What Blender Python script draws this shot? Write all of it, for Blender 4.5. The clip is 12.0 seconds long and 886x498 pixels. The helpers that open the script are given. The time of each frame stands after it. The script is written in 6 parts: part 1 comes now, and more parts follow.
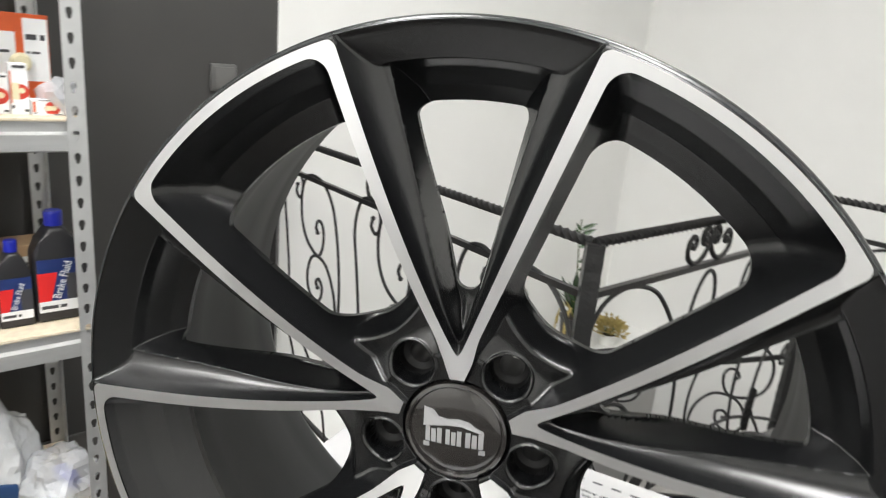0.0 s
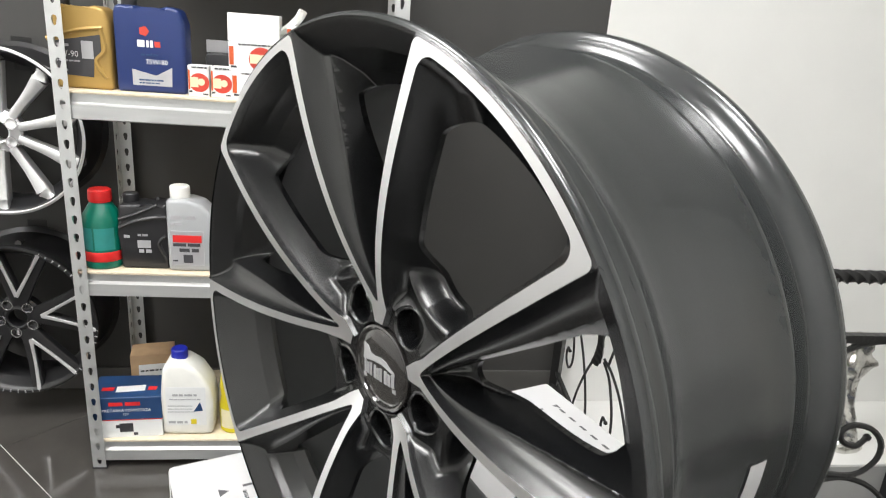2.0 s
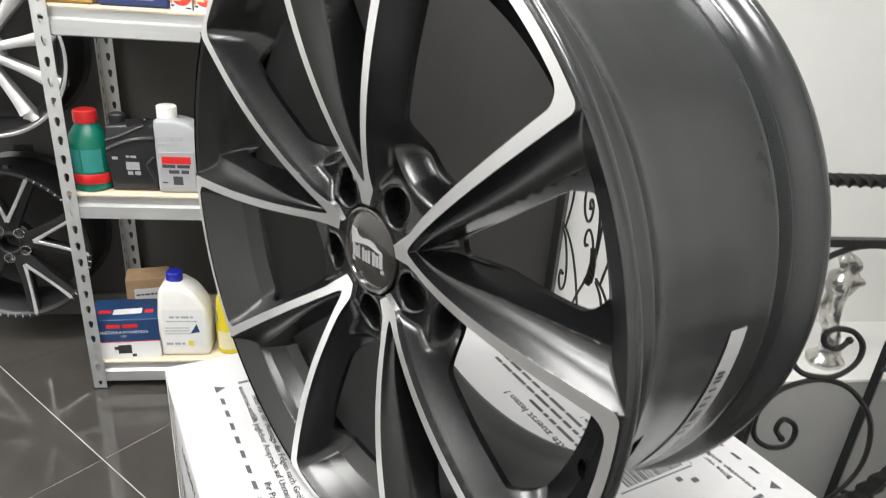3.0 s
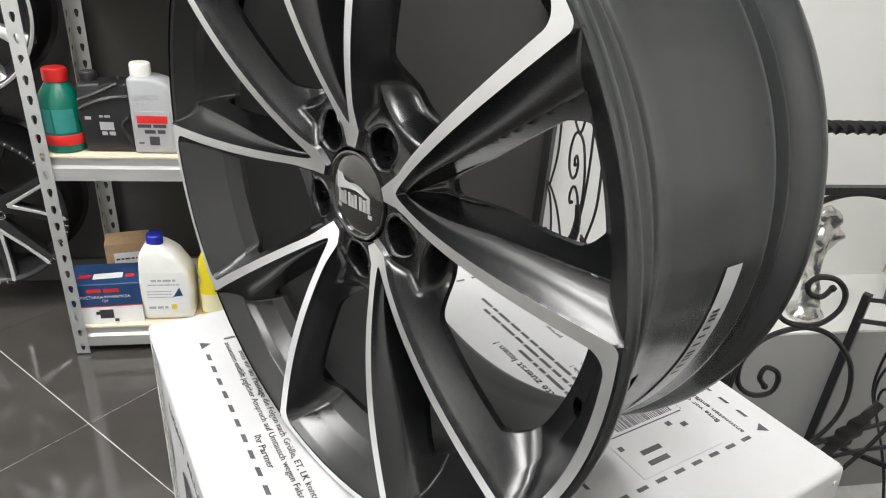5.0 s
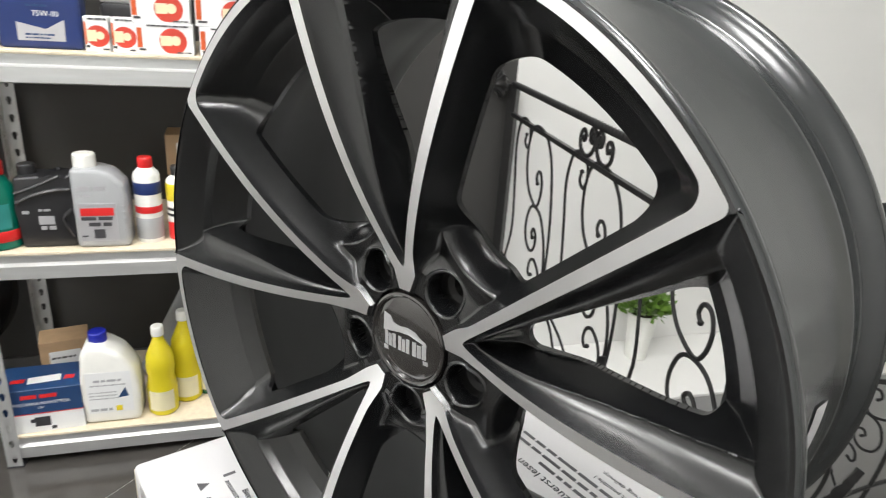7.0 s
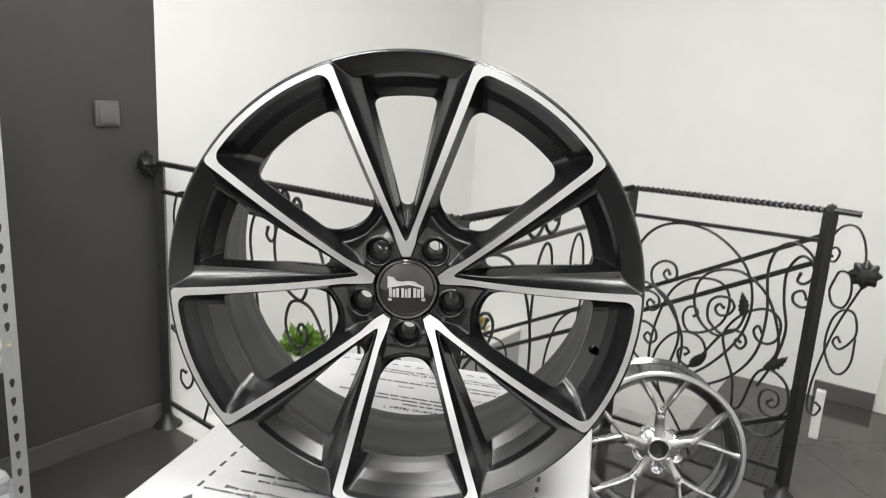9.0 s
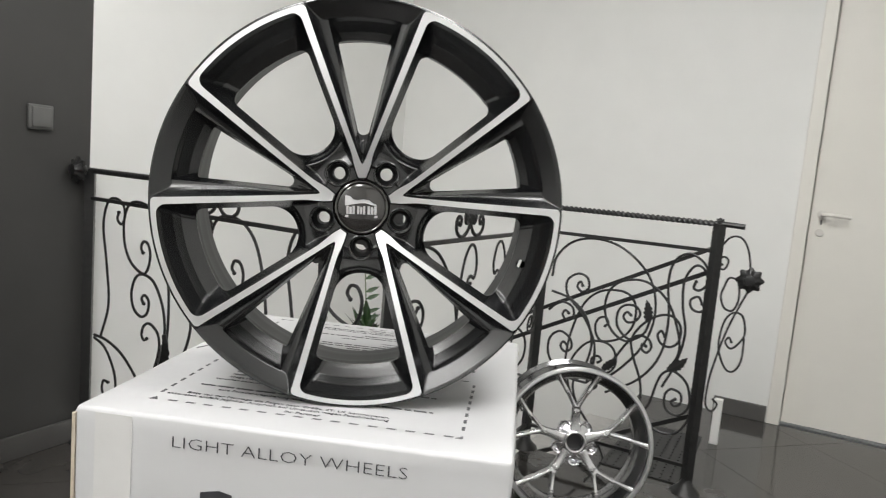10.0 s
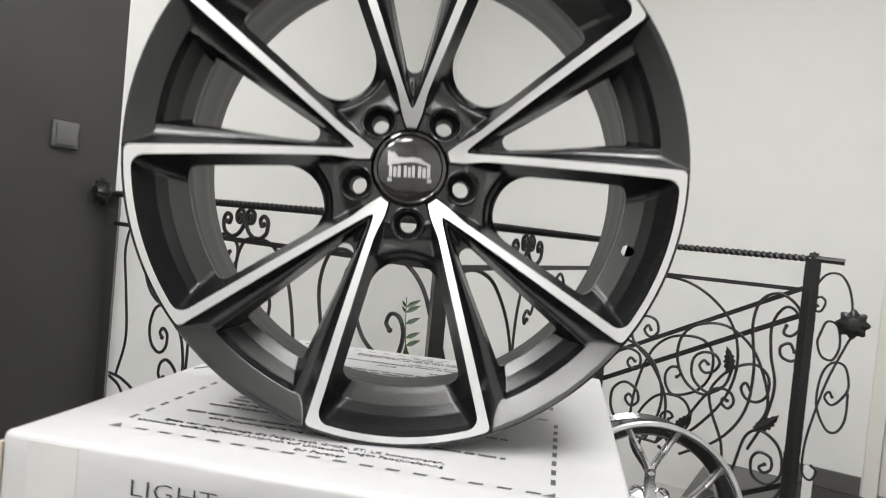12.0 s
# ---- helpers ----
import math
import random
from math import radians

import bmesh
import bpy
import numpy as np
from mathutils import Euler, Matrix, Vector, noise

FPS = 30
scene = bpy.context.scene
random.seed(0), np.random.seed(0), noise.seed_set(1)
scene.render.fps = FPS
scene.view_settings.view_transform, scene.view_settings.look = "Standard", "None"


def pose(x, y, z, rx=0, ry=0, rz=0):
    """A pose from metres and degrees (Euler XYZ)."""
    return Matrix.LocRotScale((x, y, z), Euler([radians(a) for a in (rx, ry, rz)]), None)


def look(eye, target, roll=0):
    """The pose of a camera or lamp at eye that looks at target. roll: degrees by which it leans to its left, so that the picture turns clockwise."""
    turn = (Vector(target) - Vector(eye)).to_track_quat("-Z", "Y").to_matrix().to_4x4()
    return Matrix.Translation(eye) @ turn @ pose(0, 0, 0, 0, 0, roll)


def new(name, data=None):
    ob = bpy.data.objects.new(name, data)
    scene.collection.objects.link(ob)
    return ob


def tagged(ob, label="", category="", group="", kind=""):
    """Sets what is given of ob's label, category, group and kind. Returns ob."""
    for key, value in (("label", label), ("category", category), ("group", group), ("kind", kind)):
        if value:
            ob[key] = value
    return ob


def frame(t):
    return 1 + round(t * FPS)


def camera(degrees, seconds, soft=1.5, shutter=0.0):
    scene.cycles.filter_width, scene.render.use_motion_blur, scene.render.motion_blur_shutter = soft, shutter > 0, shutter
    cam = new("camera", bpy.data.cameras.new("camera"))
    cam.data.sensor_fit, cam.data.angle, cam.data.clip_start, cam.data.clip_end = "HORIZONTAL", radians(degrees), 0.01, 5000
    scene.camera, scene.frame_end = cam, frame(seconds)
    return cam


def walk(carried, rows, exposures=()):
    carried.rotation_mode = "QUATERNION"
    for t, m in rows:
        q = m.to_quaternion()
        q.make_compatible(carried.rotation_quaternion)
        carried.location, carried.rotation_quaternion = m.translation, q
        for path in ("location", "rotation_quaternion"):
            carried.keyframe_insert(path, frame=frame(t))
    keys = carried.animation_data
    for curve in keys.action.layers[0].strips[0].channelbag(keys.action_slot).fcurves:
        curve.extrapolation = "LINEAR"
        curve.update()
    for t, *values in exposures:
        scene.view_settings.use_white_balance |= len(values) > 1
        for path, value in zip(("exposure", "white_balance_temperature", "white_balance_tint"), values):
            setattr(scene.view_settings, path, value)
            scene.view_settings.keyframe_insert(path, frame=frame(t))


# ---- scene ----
cam = camera(67.6, 12.0, 1.1, 0.35)
PATH = [
    (0, (0.078, -0.364, 1.306), (-0.384, 1.503, 0.757), 5.4),
    (0.5, (0.145, -0.3, 1.307), (-0.682, 1.433, 0.748), 8.3),
    (1, (0.258, -0.257, 1.327), (-1.002, 1.166, 0.705), 4.1),
    (1.5, (0.349, -0.248, 1.334), (-1.072, 1.017, 0.717), 5.4),
    (2, (0.386, -0.25, 1.323), (-1.036, 1.01, 0.698), 4.5),
    (2.5, (0.396, -0.253, 1.302), (-1.007, 0.973, 0.575), 4.7),
    (3, (0.402, -0.252, 1.282), (-0.948, 0.985, 0.478), 4.4),
    (3.5, (0.412, -0.263, 1.263), (-0.887, 0.969, 0.372), 4.1),
    (5.5, (0.383, -0.247, 1.262), (-0.889, 1.012, 0.369), 4.1),
    (6, (0.366, -0.245, 1.281), (-0.91, 1.055, 0.452), 3.7),
    (6.5, (0.339, -0.248, 1.297), (-0.96, 1.069, 0.539), 4.0),
    (8.5, (0.095, -0.6, 1.303), (-0.074, 1.303, 0.71), 3.6),
    (9, (0.055, -0.72, 1.273), (0.017, 1.235, 0.855), 3.3),
    (9.5, (0.038, -0.778, 1.157), (0.052, 1.212, 0.96), 4.2),
    (10, (0.027, -0.876, 1.115), (0.221, 1.102, 0.89), 4.9),
    (10.5, (0.017, -0.94, 1.118), (0.254, 1.041, 0.982), 5.0),
    (11, (0.002, -0.921, 1.117), (0.205, 1.063, 0.968), 5.1),
    (11.5, (0.001, -0.769, 1.099), (0.133, 1.223, 0.975), 4.5),
    (12, (0.02, -0.63, 1.002), (0.082, 1.368, 0.944), 5.4),
]
walk(cam, [(t, look(eye, target, roll)) for t, eye, target, roll in PATH], ((0, 0.15), (3, 0.15), (5.5, 0.08), (9, 0.15), (9.5, -0.05), (10.5, -0.22), (11, -0.2), (12, -0.08)))

# ---- light ----
world = bpy.data.worlds.new("world")
scene.world = world
world.use_nodes = True
world.node_tree.nodes["Background"].inputs[0].default_value = (0.75, 0.82, 1.0, 1)
world.node_tree.nodes["Background"].inputs[1].default_value = 0.15

# Room axes: s runs along the dark wall, u along the door wall, both from the point O.
O = Vector((-1.908, 0.363, 0.0))
SX, SY = 0.549, 0.836
# Frames seen by someone who faces the dark wall (x = s, y = -u) or the door wall (x = u, y = s).
ROOM = Matrix(((SX, -SY, 0, O.x), (SY, SX, 0, O.y), (0, 0, 1, 0), (0, 0, 0, 1)))
DOORF = Matrix(((SY, SX, 0, O.x), (-SX, SY, 0, O.y), (0, 0, 1, 0), (0, 0, 0, 1)))


def P(s, u, z=0.0):
    return Vector((O.x + SX * s + SY * u, O.y + SY * s - SX * u, z))


# ---- materials ----
def mat(name, color, rough=0.5, metal=0.0, vary=0.0, scale=40.0, bump=0.0, bscale=200.0, coat=0.0, color2=None, stretch=None, rvary=0.0, detail=6.0, spec=0.5):
    m = bpy.data.materials.new(name)
    m.use_nodes = True
    nt = m.node_tree
    b = nt.nodes["Principled BSDF"]
    b.inputs["Base Color"].default_value = (*color, 1)
    b.inputs["Roughness"].default_value = rough
    b.inputs["Metallic"].default_value = metal
    b.inputs["Coat Weight"].default_value = coat
    b.inputs["Coat Roughness"].default_value = 0.08
    b.inputs["Specular IOR Level"].default_value = spec
    tc = nt.nodes.new("ShaderNodeTexCoord")
    src = tc.outputs["Object"]
    if stretch:
        mp = nt.nodes.new("ShaderNodeMapping")
        mp.inputs["Scale"].default_value = stretch
        nt.links.new(src, mp.inputs["Vector"])
        src = mp.outputs["Vector"]
    if vary or color2 or rvary:
        n = nt.nodes.new("ShaderNodeTexNoise")
        n.inputs["Scale"].default_value = scale
        n.inputs["Detail"].default_value = detail
        nt.links.new(src, n.inputs["Vector"])
        n2 = nt.nodes.new("ShaderNodeTexNoise")
        n2.inputs["Scale"].default_value = scale * 0.13
        n2.inputs["Detail"].default_value = 3
        nt.links.new(src, n2.inputs["Vector"])
        ad = nt.nodes.new("ShaderNodeMath")
        ad.operation = "ADD"
        nt.links.new(n.outputs["Fac"], ad.inputs[0])
        nt.links.new(n2.outputs["Fac"], ad.inputs[1])
        ra = nt.nodes.new("ShaderNodeMapRange")
        ra.inputs["From Min"].default_value = 0.7
        ra.inputs["From Max"].default_value = 1.3
        nt.links.new(ad.outputs[0], ra.inputs["Value"])
        c2 = color2 or tuple(min(1.0, c * (1 + vary)) for c in color)
        c1 = color if color2 else tuple(c * (1 - vary) for c in color)
        mx = nt.nodes.new("ShaderNodeMix")
        mx.data_type = "RGBA"
        mx.inputs["A"].default_value = (*c1, 1)
        mx.inputs["B"].default_value = (*c2, 1)
        nt.links.new(ra.outputs["Result"], mx.inputs["Factor"])
        nt.links.new(mx.outputs["Result"], b.inputs["Base Color"])
        if rvary:
            rr = nt.nodes.new("ShaderNodeMapRange")
            rr.inputs["To Min"].default_value = max(0.02, rough - rvary)
            rr.inputs["To Max"].default_value = min(1.0, rough + rvary)
            nt.links.new(ra.outputs["Result"], rr.inputs["Value"])
            nt.links.new(rr.outputs["Result"], b.inputs["Roughness"])
    if bump:
        nb = nt.nodes.new("ShaderNodeTexNoise")
        nb.inputs["Scale"].default_value = bscale
        nb.inputs["Detail"].default_value = 4
        nt.links.new(src, nb.inputs["Vector"])
        bp = nt.nodes.new("ShaderNodeBump")
        bp.inputs["Strength"].default_value = bump
        bp.inputs["Distance"].default_value = 0.002
        nt.links.new(nb.outputs["Fac"], bp.inputs["Height"])
        nt.links.new(bp.outputs["Normal"], b.inputs["Normal"])
    return m


def glow(name, color, strength):
    m = bpy.data.materials.new(name)
    m.use_nodes = True
    b = m.node_tree.nodes["Principled BSDF"]
    b.inputs["Base Color"].default_value = (*color, 1)
    b.inputs["Emission Color"].default_value = (*color, 1)
    b.inputs["Emission Strength"].default_value = strength
    return m


M_BLACK = mat("satin_black_paint", (0.0050, 0.0053, 0.0059), 0.26, 0.0, vary=0.06, scale=60, spec=0.76)
M_BORE = mat("rough_black_bore", (0.008, 0.008, 0.008), 0.55, spec=0.3)
M_BARREL = mat("satin_graphite_paint", (0.036, 0.039, 0.040), 0.22, 0.3, vary=0.06, scale=60, spec=0.9)
M_INSIDE = mat("matt_graphite_inside", (0.022, 0.0235, 0.0245), 0.45, vary=0.08, scale=60, spec=0.4)
M_POL = mat("machined_aluminium", (0.78, 0.78, 0.785), 0.41, 0.94, vary=0.02, scale=60)
_b = M_POL.node_tree.nodes["Principled BSDF"]
_t = M_POL.node_tree.nodes.new("ShaderNodeTangent")
_t.direction_type, _t.axis = "RADIAL", "Y"
_b.inputs["Anisotropic"].default_value = 0.66
_b.inputs["Anisotropic Rotation"].default_value = 0.25
M_POL.node_tree.links.new(_t.outputs["Tangent"], _b.inputs["Tangent"])
M_EMBLEM = mat("silver_foil", (0.52, 0.52, 0.53), 0.32, 0.5)
M_CHROME = mat("chrome", (0.85, 0.85, 0.87), 0.12, 1.0)
M_CAP = mat("cap_black_gloss", (0.020, 0.018, 0.017), 0.12, 0.0, coat=1.0, vary=0.15, scale=50)
M_WALL = mat("white_wall_paint", (0.79, 0.79, 0.77), 0.7, vary=0.02, scale=6, bump=0.12, bscale=350)
M_DARK = mat("anthracite_wall_paint", (0.051, 0.050, 0.048), 0.55, vary=0.08, scale=5, bump=0.15, bscale=300)
M_CARD = mat("white_carton", (0.52, 0.52, 0.525), 0.42, vary=0.03, scale=9, bump=0.7, bscale=11)
M_BROWN = mat("brown_carton", (0.42, 0.28, 0.16), 0.75, vary=0.12, scale=30, bump=0.1, bscale=300)
M_RAW = mat("raw_card_edge", (0.47, 0.41, 0.33), 0.8, vary=0.1, scale=60)
M_INK = mat("black_ink", (0.03, 0.03, 0.035), 0.5, vary=0.2, scale=80)
M_INK2 = mat("grey_ink", (0.075, 0.075, 0.08), 0.5, vary=0.2, scale=80)
M_IRON = mat("black_wrought_iron", (0.018, 0.018, 0.018), 0.34, 0.15, vary=0.2, scale=60, bump=0.55, bscale=110)
M_GALV = mat("galvanised_steel", (0.45, 0.46, 0.47), 0.42, 0.75, vary=0.12, scale=45, bump=0.05, bscale=300, rvary=0.08)
M_BOARD = mat("raw_fibreboard", (0.66, 0.57, 0.43), 0.75, vary=0.14, scale=60, bump=0.1, bscale=500)
M_TILE = mat("dark_floor_tile", (0.058, 0.054, 0.050), 0.09, vary=0.15, scale=8, rvary=0.04, spec=0.5)
M_GROUT = mat("light_grout", (0.58, 0.57, 0.54), 0.85, vary=0.12, scale=60)
M_DOOR = mat("cream_door_paint", (0.74, 0.72, 0.67), 0.4, vary=0.02, scale=8, bump=0.03, bscale=200)


# ---- mesh helpers ----
def mesh_ob(name, bm, material=None, parent=None, label="", smooth=True, sharp=35):
    me = bpy.data.meshes.new(name)
    bmesh.ops.recalc_face_normals(bm, faces=bm.faces)
    bm.to_mesh(me)
    bm.free()
    return link_mesh(name, me, material, parent, label, smooth, sharp)


def link_mesh(name, me, material=None, parent=None, label="", smooth=True, sharp=35):
    if material:
        for m in (material if isinstance(material, (list, tuple)) else (material,)):
            me.materials.append(m)
    if smooth:
        me.shade_smooth()
        me.set_sharp_from_angle(angle=radians(sharp))
    ob = new(name, me)
    if parent:
        ob.parent = parent
    if label:
        ob["label"] = label
    return ob


part = mesh_ob


def thing(name, label, category, m=None, group="", kind=""):
    ob = new(name)
    ob.empty_display_size = 0.05
    if m is not None:
        ob.matrix_basis = m
    return tagged(ob, label, category, group, kind)


def box(bm, x0, x1, y0, y1, z0, z1, bevel=0.0, seg=2, m=None):
    r = bmesh.ops.create_cube(bm, size=1.0)
    vs = r["verts"]
    bmesh.ops.scale(bm, verts=vs, vec=(x1 - x0, y1 - y0, z1 - z0))
    bmesh.ops.translate(bm, verts=vs, vec=((x0 + x1) / 2, (y0 + y1) / 2, (z0 + z1) / 2))
    if bevel:
        es = list({e for v in vs for e in v.link_edges})
        r2 = bmesh.ops.bevel(bm, geom=es, offset=bevel, segments=seg, profile=0.5, affect="EDGES")
        vs = list({v for f in r2["faces"] for v in f.verts} | {v for v in vs if v.is_valid})
        vs = [v for v in vs if v.is_valid]
    if m is not None:
        bmesh.ops.transform(bm, matrix=m, verts=vs)
    return vs


def boxed(x0, x1, y0, y1, z0, z1, bevel=0.0, seg=2):
    bm = bmesh.new()
    box(bm, x0, x1, y0, y1, z0, z1, bevel, seg)
    return bm


def lathe(bm, prof, n=64, m=None, cap=True):
    """prof: (radius, height) up the z axis."""
    rings = []
    for r, h in prof:
        if r < 1e-6:
            rings.append([bm.verts.new((0, 0, h))])
        else:
            rings.append([bm.verts.new((r * math.cos(2 * math.pi * i / n), r * math.sin(2 * math.pi * i / n), h)) for i in range(n)])
    for a, b in zip(rings, rings[1:]):
        for i in range(n):
            j = (i + 1) % n
            q = [a[i % len(a)], a[j % len(a)], b[j % len(b)], b[i % len(b)]]
            q = [v for k, v in enumerate(q) if v not in q[:k]]
            if len(q) > 2:
                bm.faces.new(q)
    vs = [v for r in rings for v in r]
    if m is not None:
        bmesh.ops.transform(bm, matrix=m, verts=vs)
    return vs


def sweep(bm, pts, rad, n=6, twist=0.0, flat=1.0, taper=None, phase=0.0):
    """A bar of n-sided section along the points; twist in radians per metre; flat squeezes one side."""
    pts = [Vector(p) for p in pts]
    rings = []
    up = None
    d = 0.0
    for i, p in enumerate(pts):
        t = (pts[min(i + 1, len(pts) - 1)] - pts[max(i - 1, 0)]).normalized()
        if up is None:
            up = t.orthogonal().normalized() if abs(t.z) > 0.95 else Vector((0, 0, 1)).cross(t).normalized()
        up = (up - t * up.dot(t)).normalized()
        side = t.cross(up)
        if i:
            d += (p - pts[i - 1]).length
        r = rad * (taper(i / (len(pts) - 1)) if taper else 1.0)
        rings.append([bm.verts.new(p + r * (math.cos(a) * up + flat * math.sin(a) * side)) for a in (phase + twist * d + 2 * math.pi * k / n for k in range(n))])
    for a, b in zip(rings, rings[1:]):
        for k in range(n):
            bm.faces.new((a[k], a[(k + 1) % n], b[(k + 1) % n], b[k]))
    bm.faces.new(rings[0][::-1])
    bm.faces.new(rings[-1])


def prism(bm, outline, y0, y1, m=None):
    """A flat outline of (x, z) points given thickness from y0 to y1."""
    a = [bm.verts.new((x, y0, z)) for x, z in outline]
    b = [bm.verts.new((x, y1, z)) for x, z in outline]
    n = len(a)
    bm.faces.new(a)
    bm.faces.new(b[::-1])
    for i in range(n):
        bm.faces.new((a[(i + 1) % n], a[i], b[i], b[(i + 1) % n]))
    if m is not None:
        bmesh.ops.transform(bm, matrix=m, verts=a + b)
    return a + b


def spline(ctrl, n=6):
    """A smooth line through the control points (Catmull-Rom)."""
    c = [Vector(p) for p in ctrl]
    c = [2 * c[0] - c[1]] + c + [2 * c[-1] - c[-2]]
    out = []
    for i in range(1, len(c) - 2):
        for k in range(n):
            t = k / n
            out.append(0.5 * (2 * c[i] + (c[i + 1] - c[i - 1]) * t + (2 * c[i - 1] - 5 * c[i] + 4 * c[i + 1] - c[i + 2]) * t * t + (3 * c[i] - c[i - 1] - 3 * c[i + 1] + c[i + 2]) * t ** 3))
    out.append(c[-2])
    return out


def lettering(name, txt, size, m, material, parent, wide=1.0, align="LEFT", label="", thin=0.0):
    """Letters as a flat mesh; m lays the x-y plane of the text."""
    cu = bpy.data.curves.new(name, "FONT")
    cu.body, cu.size, cu.align_x = txt, size, align
    cu.extrude, cu.offset = 0.0002, -thin
    cu.resolution_u = 2
    tmp = bpy.data.objects.new("tmp", cu)
    me = bpy.data.meshes.new_from_object(tmp)
    bpy.data.objects.remove(tmp)
    me.transform(m @ Matrix.Diagonal((wide, 1, 1, 1)))
    return link_mesh(name, me, material, parent, label, smooth=False)


def bars(bm, x0, x1, y, h, rnd, z=0.0006, word=0.02):
    """A row of unreadable words, lying in the x-y plane."""
    x = x0
    while x < x1 - 0.004:
        w = min(rnd.uniform(0.35, 1.5) * word, x1 - x)
        box(bm, x, x + w, y, y + h, 0.0, z)
        x += w + 0.18 * word


FACE = Matrix(((1, 0, 0, 0), (0, 0, -1, 0), (0, 1, 0, 0), (0, 0, 0, 1)))  # lays x-y print on an upright face towards -y


# ---- the large structure ----
S_DOOR, U_FAR, S_NEAR, H_ROOM = 3.72, 4.2, -2.6, 3.05
S_A, U_B, S_C, U_R = 1.55, 1.41, 2.61, 2.06
U_ST = 1.66


def wall(name, s0, s1, u0, u1, z0, z1, material, label):
    bm = boxed(s0, s1, -u1, -u0, z0, z1)
    bmesh.ops.transform(bm, matrix=ROOM, verts=bm.verts)
    ob = mesh_ob(name, bm, material, smooth=False)
    return tagged(ob, label, "wall", kind="structure")


# Unseen white stretch, added so that the machined face reflects something brighter.
wall("wall_reflector", S_NEAR - 0.2, -0.75, -0.2, 0.0, -1.6, H_ROOM, M_WALL, "unseen white wall past the shelving, added to brighten the wheel face")
wall("wall_dark", -0.75, S_A + 0.02, -0.2, 0.0, -1.6, H_ROOM, M_DARK, "anthracite painted plaster wall behind the shelving")
wall("wall_white", S_A + 0.02, S_DOOR + 0.2, -0.2, 0.0, -1.6, H_ROOM, M_WALL, "plain white painted wall beside the stairwell")
wall("wall_door_left", S_DOOR, S_DOOR + 0.2, 0.0, 2.295, -1.6, H_ROOM, M_WALL, "plain white painted wall at the stairs")
wall("wall_door_right", S_DOOR, S_DOOR + 0.2, 3.265, U_FAR + 0.2, -1.6, H_ROOM, M_WALL, "plain white painted wall past the door")
wall("wall_door_lintel", S_DOOR, S_DOOR + 0.2, 2.295, 3.265, 2.22, H_ROOM, M_WALL, "white wall over the door")
wall("wall_far", S_NEAR - 0.2, S_DOOR, U_FAR, U_FAR + 0.2, -1.6, H_ROOM, M_WALL, "plain white painted side wall")
wall("wall_near", S_NEAR - 0.2, S_NEAR, 0.0, U_FAR, -1.6, H_ROOM, M_WALL, "plain white painted wall behind the visitor")
ce = wall("ceiling", S_NEAR, S_DOOR, 0.0, U_FAR, H_ROOM, H_ROOM + 0.1, M_WALL, "white painted ceiling")
ce["category"] = "ceiling"
bm = bmesh.new()
box(bm, S_NEAR, S_A, -U_FAR, 0.0, -0.25, -0.002)
box(bm, S_A, S_DOOR, -U_FAR, -U_R - 0.12, -0.25, -0.002)
box(bm, S_A, S_C, -U_R - 0.12, -U_B, -0.25, -0.002)
box(bm, S_C, S_DOOR, -U_R - 0.12, -U_ST, -0.25, -0.002)
box(bm, S_A, S_DOOR, -U_R - 0.12, 0.0, -1.6, -1.5)
bmesh.ops.transform(bm, matrix=ROOM, verts=bm.verts)
floor = tagged(mesh_ob("floor", bm, M_GROUT, smooth=False), "floor of dark polished tiles with pale joints", "floor", kind="structure")
# Unseen ceiling lamps; the one at (-1.4, 2.6) is added to brighten the wheel face
for i, (s, u) in enumerate(((0.2, 1.2), (-0.9, 1.55), (-2.0, 1.55), (-1.4, 2.6), (0.6, 2.8), (1.55, 1.95))):
    a = thing("ceiling_light", "assumed white square ceiling light panel, out of view, switched on", "lamp", ROOM @ pose(s, -u, H_ROOM))
    part("frame", boxed(-0.31, 0.31, -0.31, 0.31, -0.02, 0.0, 0.004), M_DOOR, a)
    part("diffuser", boxed(-0.29, 0.29, -0.29, 0.29, -0.026, -0.0205), glow("lamp_glow", (1.0, 0.99, 0.975), 29.5), a, smooth=False)

